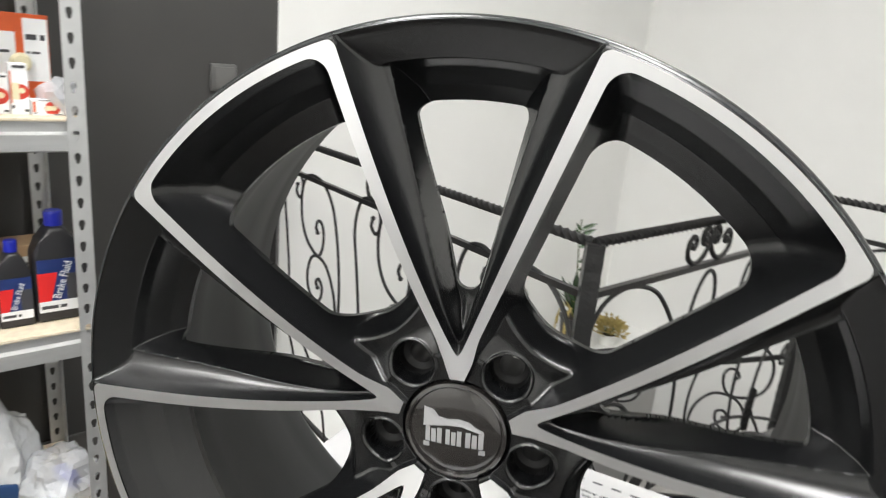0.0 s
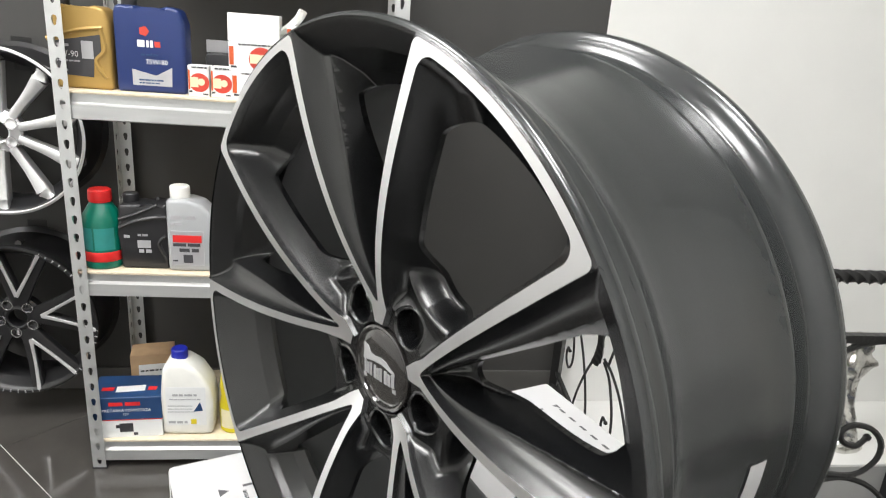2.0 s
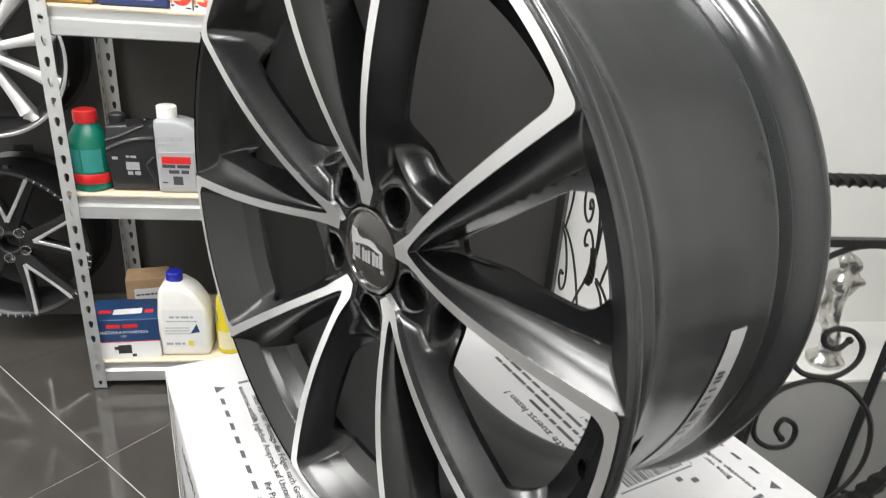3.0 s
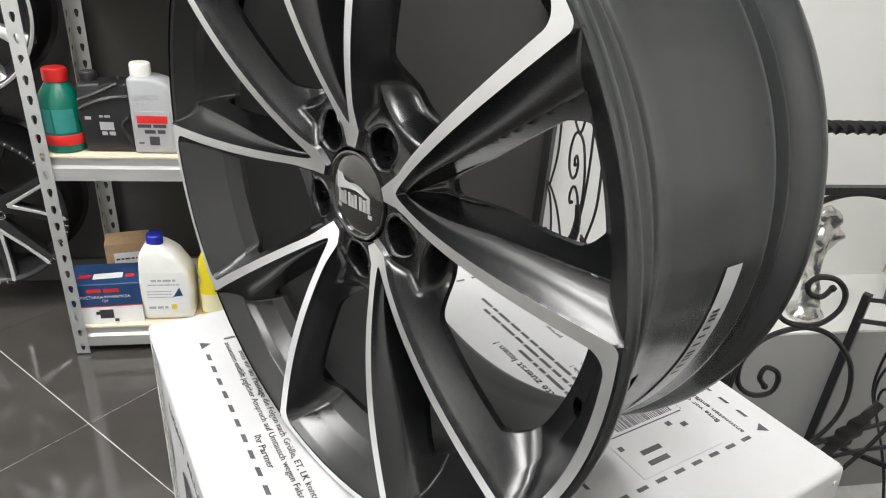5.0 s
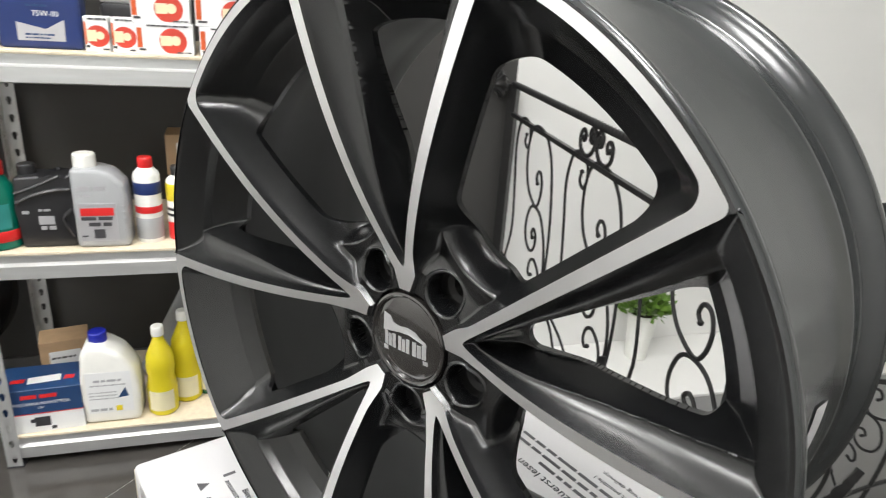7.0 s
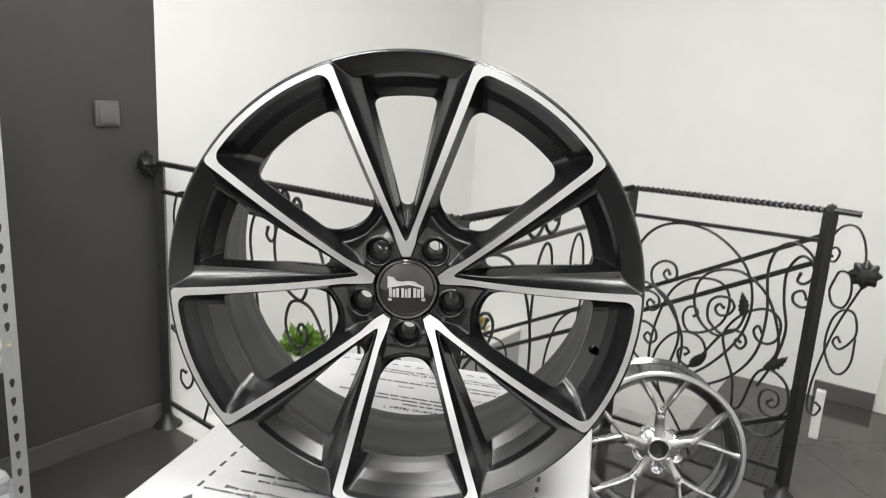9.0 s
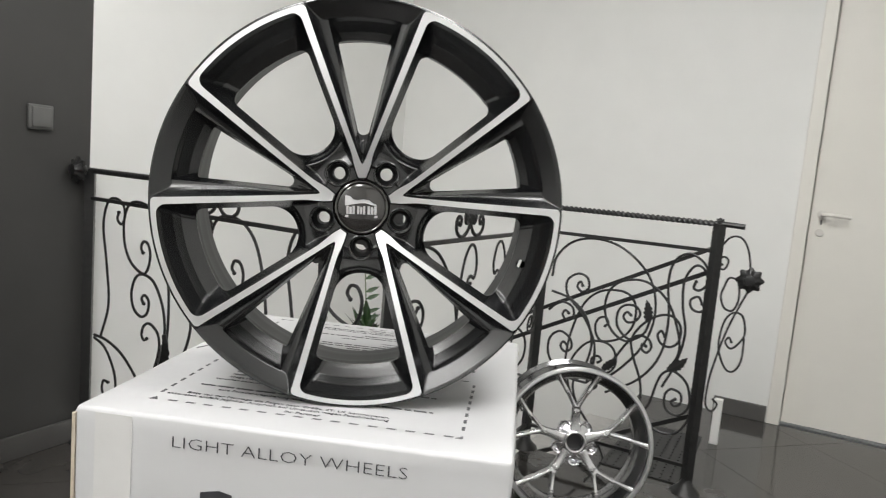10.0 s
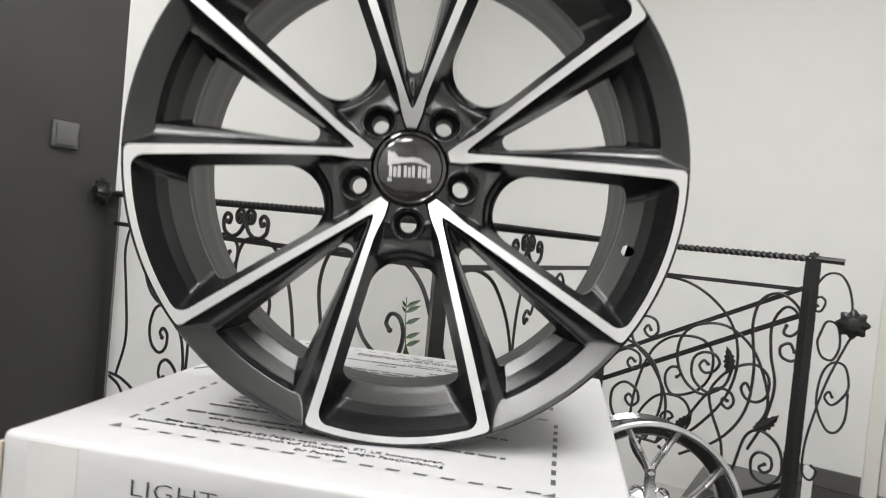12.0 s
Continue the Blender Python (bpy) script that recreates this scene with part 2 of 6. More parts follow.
# Floor tiles, laid diagonally to the walls
T0, TS, TA = Vector((-1.182, 0.033, 0)), 0.6, radians(56.7 - 45)
tile_me = bpy.data.meshes.new("tile")
bm = boxed(0.0013, TS - 0.0013, 0.0013, TS - 0.0013, -0.006, 0.0, 0.0006, 1)
bm.to_mesh(tile_me)
bm.free()
tile_me.materials.append(M_TILE)
TR = Matrix.Rotation(TA, 4, "Z")
for i in range(-8, 10):
    for j in range(-8, 10):
        c = T0 + TR @ Vector(((i + 0.5) * TS, (j + 0.5) * TS, 0))
        q = ROOM.inverted() @ c
        s, u = q.x, -q.y
        if S_NEAR + 0.43 < s < S_DOOR - 0.43 and 0.43 < u < U_FAR - 0.43 and not (s > S_A - 0.42 and u < U_R + 0.12 + 0.42):
            ob = new("tile", tile_me)
            ob.matrix_basis = Matrix.Translation(T0) @ TR @ pose(i * TS, j * TS, 0)
            ob.parent = floor
        elif S_NEAR - 0.43 < s < S_DOOR + 0.43 and -0.43 < u < U_FAR + 0.43:
            bm = boxed(0.0013, TS - 0.0013, 0.0013, TS - 0.0013, -0.006, 0.0)
            bmesh.ops.transform(bm, matrix=ROOM.inverted() @ Matrix.Translation(T0) @ TR @ pose(i * TS, j * TS, 0), verts=bm.verts)
            # keep only what lies on the slab round the stair opening
            keep = []
            for cut in ((S_NEAR, S_A, 0, U_FAR), (S_A, S_C, U_B, U_FAR), (S_C, S_DOOR, U_ST, U_FAR)):
                b2 = bm.copy()
                for co, no in (((cut[0], 0, 0), (-1, 0, 0)), ((cut[1], 0, 0), (1, 0, 0)), ((0, -cut[3], 0), (0, -1, 0)), ((0, -cut[2], 0), (0, 1, 0))):
                    bmesh.ops.bisect_plane(b2, geom=b2.verts[:] + b2.edges[:] + b2.faces[:], plane_co=co, plane_no=no, clear_outer=True)
                if len(b2.faces) > 2:
                    bmesh.ops.transform(b2, matrix=ROOM, verts=b2.verts)
                    mesh_ob("tile", b2, M_TILE, floor, smooth=False)
                else:
                    b2.free()
            bm.free()


def board(name, m, x0, x1, y0, y1, z0, z1, material, label, cat, bevel=0.003):
    bm = boxed(x0, x1, y0, y1, z0, z1, bevel)
    bmesh.ops.transform(bm, matrix=m, verts=bm.verts)
    return tagged(mesh_ob(name, bm, material, smooth=False), label, cat, kind="structure")


M_SKIRT = mat("dark_skirting", (0.095, 0.092, 0.088), 0.3, vary=0.1, scale=12)
board("baseboard", ROOM, S_NEAR, S_A, -0.012, -0.0005, 0.0, 0.085, M_SKIRT, "dark tile skirting along the anthracite wall", "baseboard")
board("baseboard", DOORF, U_R - 0.02, 2.290, S_DOOR - 0.012, S_DOOR - 0.0005, 0.0, 0.085, M_SKIRT, "dark tile skirting beside the door", "baseboard")

# Door
door = tagged(thing("door_1", "cream painted flush door, closed, in a pale frame", "door", DOORF @ pose(2.295, S_DOOR, 0)), kind="structure")
part("door_leaf", boxed(0.065, 0.905, 0.05, 0.09, 0.008, 2.155, 0.002), M_DOOR, door, smooth=False)
bm = bmesh.new()
for x0, x1, z0, z1 in ((0.0, 0.06, 0, 2.22), (0.91, 0.97, 0, 2.22), (0.06, 0.91, 2.16, 2.22)):
    box(bm, x0, x1, -0.012, 0.1, z0, z1, 0.003)
part("door_frame", bm, M_DOOR, door, smooth=False)
bm = bmesh.new()
box(bm, 0.06, 0.91, 0.045, 0.1, -0.005, 0.007)
part("threshold", bm, M_GALV, door, smooth=False)
M_HANDLE = mat("cream_plastic", (0.66, 0.64, 0.60), 0.35)
bm = bmesh.new()
sweep(bm, spline([(0.115, 0.045, 1.075), (0.115, 0.02, 1.075), (0.118, 0.002, 1.075), (0.14, -0.006, 1.075), (0.19, -0.007, 1.073), (0.235, -0.004, 1.070)]), 0.009, 8)
part("door_handle", bm, M_HANDLE, door)
for z, r in ((1.075, 0.022), (0.985, 0.02)):
    bm = bmesh.new()
    lathe(bm, [(0, 0), (r, 0), (r, 0.004), (r * 0.8, 0.007), (0, 0.007)], 24, pose(0.115, 0.0495, z, 90))
    part("rosette", bm, M_HANDLE, door)
# Solid black plate that stands for the dark inside the keyhole
bm = boxed(0.1115, 0.1185, 0.0405, 0.0420, 1.025, 1.05, 0.001)
part("keyhole", bm, M_INK, door, smooth=False)
wall("wall_behind_door", S_DOOR + 0.2, S_DOOR + 0.25, 2.2, 3.4, -0.2, H_ROOM, M_WALL, "wall closing the doorway")

# Light switch
sw = tagged(thing("light_switch", "grey square light switch on the dark wall", "switch", ROOM @ pose(1.382, 0, 1.189)))
M_SWITCH = mat("grey_switch_plastic", (0.13, 0.13, 0.125), 0.3, vary=0.04, scale=40)
part("back_plate", boxed(-0.042, 0.042, -0.016, -0.0005, -0.042, 0.042, 0.006, 3), M_SWITCH, sw)
part("rocker", boxed(-0.033, 0.033, -0.022, -0.0162, -0.033, 0.033, 0.003, 2), M_SWITCH, sw)


# ---- the alloy wheel on the carton ----
ZC, R_OUT = 1.06, 0.2715
DISH = 0.032


def sdf_round(a, b, rho):
    """Signed depth inside the corner a > 0, b > 0, rounded by rho."""
    inner = rho - np.hypot(np.maximum(rho - a, 0), np.maximum(rho - b, 0))
    return np.where((a < rho) & (b < rho), inner, np.minimum(a, b))


def smin(a, b, k):
    h = np.clip(0.5 + 0.5 * (b - a) / k, 0, 1)
    return b * (1 - h) + a * h - k * h * (1 - h)


def sstep(x, a, b):
    t = np.clip((x - a) / (b - a), 0, 1)
    return t * t * (3 - 2 * t)


SL = math.atan(0.374)
CS, SN = math.cos(SL), math.sin(SL)
BOLT, SEAT, HOLE = 0.056, 0.0150, 0.0088
VALVE = (0.2365 * math.cos(radians(-18)), 0.2365 * math.sin(radians(-18)))


def fold(X, Z):
    r = np.hypot(X, Z)
    a = np.arctan2(Z, X) - math.pi / 2
    w = 2 * math.pi / 5
    a = np.abs((a + w / 2) % w - w / 2)
    return r, r * np.sin(a), r * np.cos(a)


def fields(X, Z):
    """Depth of the casting, and signed fields: machined face, openings, bolt seats; last the depth of the face itself."""
    r, x, z = fold(X, Z)
    d2 = np.sqrt(x * x + 0.0021 ** 2) * CS - (z - 0.0535) * SN
    w = 0.0066 + 0.014 * np.clip(r - 0.06, 0, 1) + 0.003 * (1 - sstep(r, 0.05, 0.08))
    yp = DISH * (1 - np.clip((r - 0.055) / 0.195, 0, 1)) ** 2.6
    a = d2 - w
    b = 0.2606 - r
    pocket = sdf_round(a, b, 0.012)
    edge = sdf_round(d2, 0.2672 - r, 0.0055)
    face = np.minimum(sdf_round(z - 0.0405, edge, 0.005), -pocket)
    # flank of the arm towards the large opening, and the wall under the rim
    t = np.maximum(pocket, 0)
    y_arm = yp + np.interp(np.maximum(a, 0), (0, 0.0012, 0.0085, 0.011, 0.03), (0, 0.005, 0.027, 0.034, 0.08))
    bb = np.maximum(b, 0)
    y_rim = np.interp(bb, (0, 0.003, 0.012, 0.021, 0.031, 0.042, 0.06), (0.001, 0.008, 0.024, 0.036, 0.043, 0.050, 0.060))
    # hub web round the bolt seats: a rounded lip, then a steep wall down to the opening
    wp = sdf_round(np.minimum(a - 0.0085, 0.2238 - r), r - 0.0945, 0.029)
    wp = np.minimum(wp, sdf_round(a - 0.0085, 0.2238 - r, 0.016))
    y_hub = 0.0345 + 0.0080 * sstep(r, 0.056, 0.080) - 0.0042 * sstep(wp, -0.030, -0.0110) + 0.040 * sstep(wp, -0.0150, 0.0070)
    y_hub = y_hub + 55.0 * np.maximum(r - 0.096, 0) ** 2
    y_pet = smin(smin(y_arm, y_rim, 0.026), y_hub, 0.008)
    y_pet = np.maximum(y_pet, yp + 2.0 * np.minimum(t, 0.002))
    # inside of the V: a scooped facet, a ridge, a steep wall
    c = np.maximum(-d2, 0)
    cw = 0.0092 + np.clip(z - 0.096, -0.04, 1) * 0.127
    q = np.clip(c / cw, 0, 3)
    lo = 0.55 + 0.22 * sstep(z, 0.09, 0.17)
    scoop = 0.007 + 0.012 * sstep(z, 0.06, 0.20)
    y_v = yp + np.where(q < lo, scoop * (1 - (1 - np.clip(q / lo, 0, 1)) ** 2.2), scoop + (0.016 + 0.018 * (1 - sstep(z, 0.12, 0.21))) * (q - lo) / (1.0 - lo))
    y_v = smin(y_v, yp + 0.009 + 0.80 * np.maximum(z - 0.060, 0) + 0.9 * np.maximum(z - 0.0975, 0), 0.009)
    b2 = np.maximum(0.2695 - r, 0)
    y_vr = np.interp(b2, (0, 0.004, 0.021, 0.025, 0.036, 0.05), (0.002, 0.004, 0.017, 0.026, 0.040, 0.052))
    y_v = np.minimum(smin(y_v, y_vr, 0.0022), 0.068)
    y_v = y_v - 0.0010 * np.exp(-(x / 0.0024) ** 2) * sstep(z, 0.066, 0.076) * (1 - sstep(z, 0.086, 0.096))
    y = np.where(d2 > 0, np.where(pocket > 0, y_pet, yp), y_v)
    y = np.where(r > 0.2668, np.where(d2 > 0, 0.0004 + 0.6 * (r - 0.2668), y), y)
    # the seat of the cap lies deeper
    y = np.where(r < 0.0388, np.maximum(y, 0.0345 + 0.009 * sstep(0.0388 - r, 0.0, 0.0014)), y)
    # openings
    wv = sdf_round(-d2 - cw * 0.985, 0.2238 - r, 0.008)
    wv = sdf_round(wv, z - 0.0985, 0.006)
    op = np.maximum(np.where(d2 > 0, wp, -1), np.where(d2 <= 0, wv, -1))
    xb, zb = x - BOLT * math.sin(math.pi / 5), z - BOLT * math.cos(math.pi / 5)
    rb = np.hypot(xb, zb)
    k = sstep(SEAT - rb, -0.0006, 0.0022)
    y = y + k * np.maximum(0.055 + 0.6 * np.maximum(SEAT - rb, 0) - y, 0) - 0.0010 * np.exp(-((rb - SEAT - 0.0018) / 0.0009) ** 2)
    op = np.maximum(op, HOLE - rb)
    op = np.maximum(op, 0.030 - r)
    # valve hole in one pocket
    op = np.maximum(op, 0.0058 - np.hypot(X - VALVE[0], Z - VALVE[1]))
    ridge = np.where((d2 < 0) & (r < 0.25), c - lo * cw, 1.0)
    return y, face, op, SEAT - rb, yp, ridge


def casting():
    nt, nr = 1200, 190
    rr = np.concatenate((np.linspace(0.029, 0.10, 70), np.linspace(0.10, 0.2702, nr - 69)[1:]))
    th = np.linspace(0, 2 * math.pi, nt, endpoint=False)
    Rg, Tg = np.meshgrid(rr, th, indexing="ij")
    X, Z = Rg * np.cos(Tg), Rg * np.sin(Tg)
    h = 2e-5
    for which, reach in ((5, 0.6), (3, 0.6), (2, 0.62), (1, 0.62)):
        v = fields(X, Z)[which]
        gx = (fields(X + h, Z)[which] - fields(X - h, Z)[which]) / (2 * h)
        gz = (fields(X, Z + h)[which] - fields(X, Z - h)[which]) / (2 * h)
        g2 = gx * gx + gz * gz + 1e-9
        cell = np.maximum(Rg * 2 * math.pi / nt, np.gradient(rr)[:, None])
        mv = (np.abs(v) < reach * cell * np.sqrt(g2)) & (g2 > 0.2) & (Rg > 0.0295) & (Rg < 0.2695)
        X = np.where(mv, X - v * gx / g2, X)
        Z = np.where(mv, Z - v * gz / g2, Z)
    Y = fields(X, Z)[0]
    idx = np.arange(X.size).reshape(X.shape)
    q = np.stack((idx[:-1], np.roll(idx, -1, 1)[:-1], np.roll(idx, -1, 1)[1:], idx[1:]), -1).reshape(-1, 4)
    # split each quad along the diagonal that follows an edge of the form
    F = fields(X, Z)
    even, odd = np.zeros(len(q), bool), np.zeros(len(q), bool)
    for k in (1, 2, 3, 5):
        on = (np.abs(F[k]) < 4e-5).ravel()
        even |= on[q[:, 0]] & on[q[:, 2]]
        odd |= on[q[:, 1]] & on[q[:, 3]]
    odd &= ~even
    qe, qo = q[~odd], q[odd]
    tris = np.concatenate((qe[:, (0, 2, 1)], qe[:, (0, 3, 2)], qo[:, (0, 3, 1)], qo[:, (1, 3, 2)]))
    x3, z3 = X.ravel()[tris], Z.ravel()[tris]
    area = (x3[:, 1] - x3[:, 0]) * (z3[:, 2] - z3[:, 0]) - (x3[:, 2] - x3[:, 0]) * (z3[:, 1] - z3[:, 0])
    tris = np.where((area < 0)[:, None], tris[:, ::-1], tris)[np.abs(area) > 1e-12]
    fx, fz = X.ravel()[tris].mean(1), Z.ravel()[tris].mean(1)
    _, face, op, _, _, _ = fields(fx, fz)
    pts = np.stack((X.ravel(), Y.ravel(), Z.ravel()), -1)
    flat = np.stack((X.ravel(), fields(X, Z)[4].ravel(), Z.ravel()), -1)
    return pts, flat, tris, face > 0, op > 0


def compact(pts, faces):
    used = np.unique(np.concatenate([np.asarray(f).ravel() for f in faces]))
    m = np.full(len(pts), -1)
    m[used] = np.arange(len(used))
    return pts[used], [m[np.asarray(f)] for f in faces]


def pydata(name, pts, faces):
    me = bpy.data.meshes.new(name)
    me.from_pydata([tuple(p) for p in pts.tolist()], [], [f for fs in faces for f in fs.tolist()])
    me.validate()
    return me


def alloy_wheel():
    w = thing("alloy_wheel", "satin black alloy wheel with machined star spokes on a carton", "wheel", pose(0, 0, ZC, 0, 0, 0) @ Matrix.Rotation(-radians(2.8), 4, "Y"))
    pts, flat, tris, face, hole = casting()
    pf, ff = compact(flat, [tris[face & ~hole]])
    me = pydata("machined_face", pf, ff)
    ob = link_mesh("machined_face", me, M_POL, w, "bright machined aluminium star face", sharp=80)
    rf = np.hypot(pf[:, 0], pf[:, 2])
    slope = -2.6 * DISH / 0.195 * (1 - np.clip((rf - 0.055) / 0.195, 0, 1)) ** 1.6
    nv = np.stack((slope * pf[:, 0] / rf, -np.ones_like(rf), slope * pf[:, 2] / rf), -1)
    nv /= np.linalg.norm(nv, axis=1)[:, None]
    if len(me.vertices) == len(nv):
        me.normals_split_custom_set_from_vertices([tuple(v) for v in nv.tolist()])
    black = tris[~face & ~hole]
    # walls of the openings: the border edges pushed back
    solid = tris[~hole]
    e = np.concatenate((solid[:, (0, 1)], solid[:, (1, 2)], solid[:, (2, 0)]))
    key = np.sort(e, 1)
    _, inv, cnt = np.unique(key[:, 0].astype(np.int64) * 10000000 + key[:, 1], return_inverse=True, return_counts=True)
    on_rim = np.abs(fields(pts[:, 0], pts[:, 2])[2]) < 6e-5
    at_hole = on_rim[key[:, 0]] & on_rim[key[:, 1]]
    rad = np.hypot(pts[:, 0], pts[:, 2])
    be = e[(cnt[inv] == 1) & at_hole]
    n0 = len(pts)
    back = pts.copy()
    back[:, 1] = np.where(rad < 0.04, 0.09, pts[:, 1] + 0.005 + 0.026 * np.clip((0.09 - rad) / 0.02, 0, 1))
    quads = np.stack((be[:, 1], be[:, 0], be[:, 0] + n0, be[:, 1] + n0), -1)
    # the border of the machined face gets a black underside of its own
    allp = np.concatenate((pts, back))
    pb, fb = compact(allp, [black, quads])
    me = bpy.data.meshes.new("spoke_casting")
    me.from_pydata(pb.tolist(), [], [f for fs in fb for f in fs.tolist()])
    link_mesh("spoke_casting", me, (M_BLACK, M_BORE), w, "satin black spoke casting", sharp=180)
    bore = (np.hypot(pb[fb[1]][:, :, 0], pb[fb[1]][:, :, 2]).mean(1) < 0.0705).astype(np.int32)
    seat = (fields(*pb[fb[0]].mean(1)[:, (0, 2)].T)[3] > 0.0012).astype(np.int32)
    me.polygons.foreach_set("material_index", np.concatenate((seat, bore)))
    # smooth paint: normals from the slope of the casting, walls flat
    h = 0.0002
    P2 = pb[fb[0]][:, :, (0, 2)]
    P2 = (P2 + 0.35 * (P2.mean(1, keepdims=True) - P2)).reshape(-1, 2)
    X, Z = P2[:, 0], P2[:, 1]
    sx = (fields(X + h, Z)[0] - fields(X - h, Z)[0]) / (2 * h)
    sz = (fields(X, Z + h)[0] - fields(X, Z - h)[0]) / (2 * h)
    nv = np.stack((sx, -np.ones_like(sx), sz), -1)
    nv /= np.linalg.norm(nv, axis=1)[:, None]
    ln = nv
    qa = pb[fb[1]]
    qn = np.cross(qa[:, 1] - qa[:, 0], qa[:, 2] - qa[:, 0])
    qn /= np.linalg.norm(qn, axis=1)[:, None] + 1e-12
    ln = np.concatenate((ln, np.repeat(qn, 4, 0)))
    me.normals_split_custom_set(ln.tolist())
    # barrel
    bm = bmesh.new()
    outer = [(0.2685, 0.0012), (0.2705, 0.0022), (R_OUT, 0.005), (0.2712, 0.0095), (0.2692, 0.0125), (0.2612, 0.0145), (0.2572, 0.0170), (0.2555, 0.0215), (0.2545, 0.034),
             (0.2550, 0.040), (0.2555, 0.0435), (0.2545, 0.0470), (0.2500, 0.054), (0.2465, 0.062), (0.2448, 0.072), (0.2445, 0.086), (0.2450, 0.118), (0.2452, 0.122), (0.2472, 0.152), (0.2500, 0.170),
             (0.2525, 0.181), (0.2555, 0.1885), (0.2565, 0.1915), (0.2555, 0.1950), (0.2540, 0.1985), (0.2545, 0.216), (0.2565, 0.2215), (0.2640, 0.2250), (0.2695, 0.2285), (0.2718, 0.2335), (0.2715, 0.2385), (0.2695, 0.2415), (0.2645, 0.2415)]
    inner = [(0.2595, 0.238), (0.2545, 0.228), (0.2530, 0.207), (0.2490, 0.188), (0.2425, 0.165), (0.2390, 0.140), (0.2340, 0.100), (0.2275, 0.075), (0.2247, 0.062), (0.2243, 0.048)]
    lathe(bm, outer + inner, 192, Matrix.Rotation(-math.pi / 2, 4, "X"))
    # the valve bore leaves the barrel on its outer side
    gone = [f for f in bm.faces if 0.074 < f.calc_center_median().y < 0.084 and f.calc_center_median().xz.length > 0.238
            and abs(math.degrees(math.atan2(f.calc_center_median().z, f.calc_center_median().x)) + 18) < 2.2]
    bmesh.ops.delete(bm, geom=gone, context="FACES_ONLY")
    # the inner side of the barrel is matt
    for f in bm.faces:
        c = f.calc_center_median()
        if 0.05 < c.y < 0.236 and c.xz.length < float(np.interp(c.y, (0.05, 0.10, 0.14, 0.19, 0.215, 0.236), (0.236, 0.2400, 0.2420, 0.2525, 0.2538, 0.2620))):
            f.material_index = 1
    part("barrel", bm, (M_BARREL, M_INSIDE), w, "graphite satin rim barrel", sharp=50)
    bm = bmesh.new()
    lathe(bm, [(0.0295, 0.084), (0.0335, 0.047), (0.0366, 0.0420), (0.0369, 0.0372), (0.0361, 0.0348), (0.0346, 0.0341), (0.0332, 0.0348)], 72, Matrix.Rotation(-math.pi / 2, 4, "X"))
    cap = part("centre_cap", bm, M_CAP, w, "glossy black centre cap with a chrome emblem")
    bm = bmesh.new()
    lathe(bm, [(0.0332, 0.0348), (0.0325, 0.0364), (0.0314, 0.0357), (0.026, 0.0343), (0.017, 0.0331), (0.009, 0.0326), (0, 0.0324)], 72, Matrix.Rotation(-math.pi / 2, 4, "X"))
    part("cap_dome", bm, M_CAP, cap)
    # emblem: an arched back over three blocks and a base bar
    bm = bmesh.new()
    ycap = 0.0320
    arch = [(-0.0175, 0.0015), (-0.0175, 0.0125), (-0.012, 0.0118), (-0.009, 0.0085), (-0.004, 0.0078), (0.002, 0.0088), (0.008, 0.0078), (0.012, 0.0050), (0.0155, 0.0035), (0.0165, 0.0015), (0.012, 0.0028), (0.004, 0.0048), (-0.004, 0.0042), (-0.010, 0.0030)]
    prism(bm, arch, ycap - 0.0012, ycap + 0.002)
    for x0, x1 in ((-0.0165, -0.0065), (-0.0050, 0.0045), (0.0060, 0.0165)):
        for k in (0, 1, 2):
            xa = x0 + (x1 - x0) * k / 3.0
            box(bm, xa + 0.0004, xa + (x1 - x0) / 3 - 0.0004, ycap - 0.0010, ycap + 0.002, -0.0072, 0.0016 - 0.001 * (k == 1))
    box(bm, -0.0172, 0.0172, ycap - 0.0008, ycap + 0.002, -0.0108, -0.0082)
    bmesh.ops.scale(bm, verts=bm.verts, vec=(1.28, 1.0, 1.28))
    for v in bm.verts:
        dome = float(np.interp(v.co.xz.length, (0, 0.009, 0.017, 0.026, 0.0314), (0.0324, 0.0326, 0.0331, 0.0343, 0.0357)))
        v.co.y = dome + (-0.0005 if v.co.y < ycap else 0.0006)
    part("emblem", bm, M_EMBLEM, cap, "chrome relief emblem", smooth=False)
    # raised marks beside the valve hole; paler paint stands for light caught on them
    for a0 in (-32, -30.6, -29.2, -11, -9.6, -8.2, -6.8):
        bm = bmesh.new()
        vs = []
        for a, rm, ym in ((a0, 0.2435, 0.0325), (a0 + 0.8, 0.2435, 0.0325), (a0 + 0.8, 0.2380, 0.0410), (a0, 0.2380, 0.0410)):
            vs.append(Vector((rm * math.cos(radians(a)), ym, rm * math.sin(radians(a)))))
        lo = [bm.verts.new(v) for v in vs]
        hi = [bm.verts.new(v * 0.998 + Vector((0, -0.0006, 0))) for v in vs]
        bm.faces.new(hi)
        for i in range(4):
            bm.faces.new((lo[i], lo[(i + 1) % 4], hi[(i + 1) % 4], hi[i]))
        part("raised_mark", bm, M_BARREL, w, smooth=False)
    # barcode sticker on the barrel
    def skin(y):
        return float(np.interp(y, (0.118, 0.122, 0.152, 0.170, 0.181), (0.2450, 0.2452, 0.2472, 0.2500, 0.2525))) + 0.0009
    bm = bmesh.new()
    n = 40
    bm2 = bmesh.new()
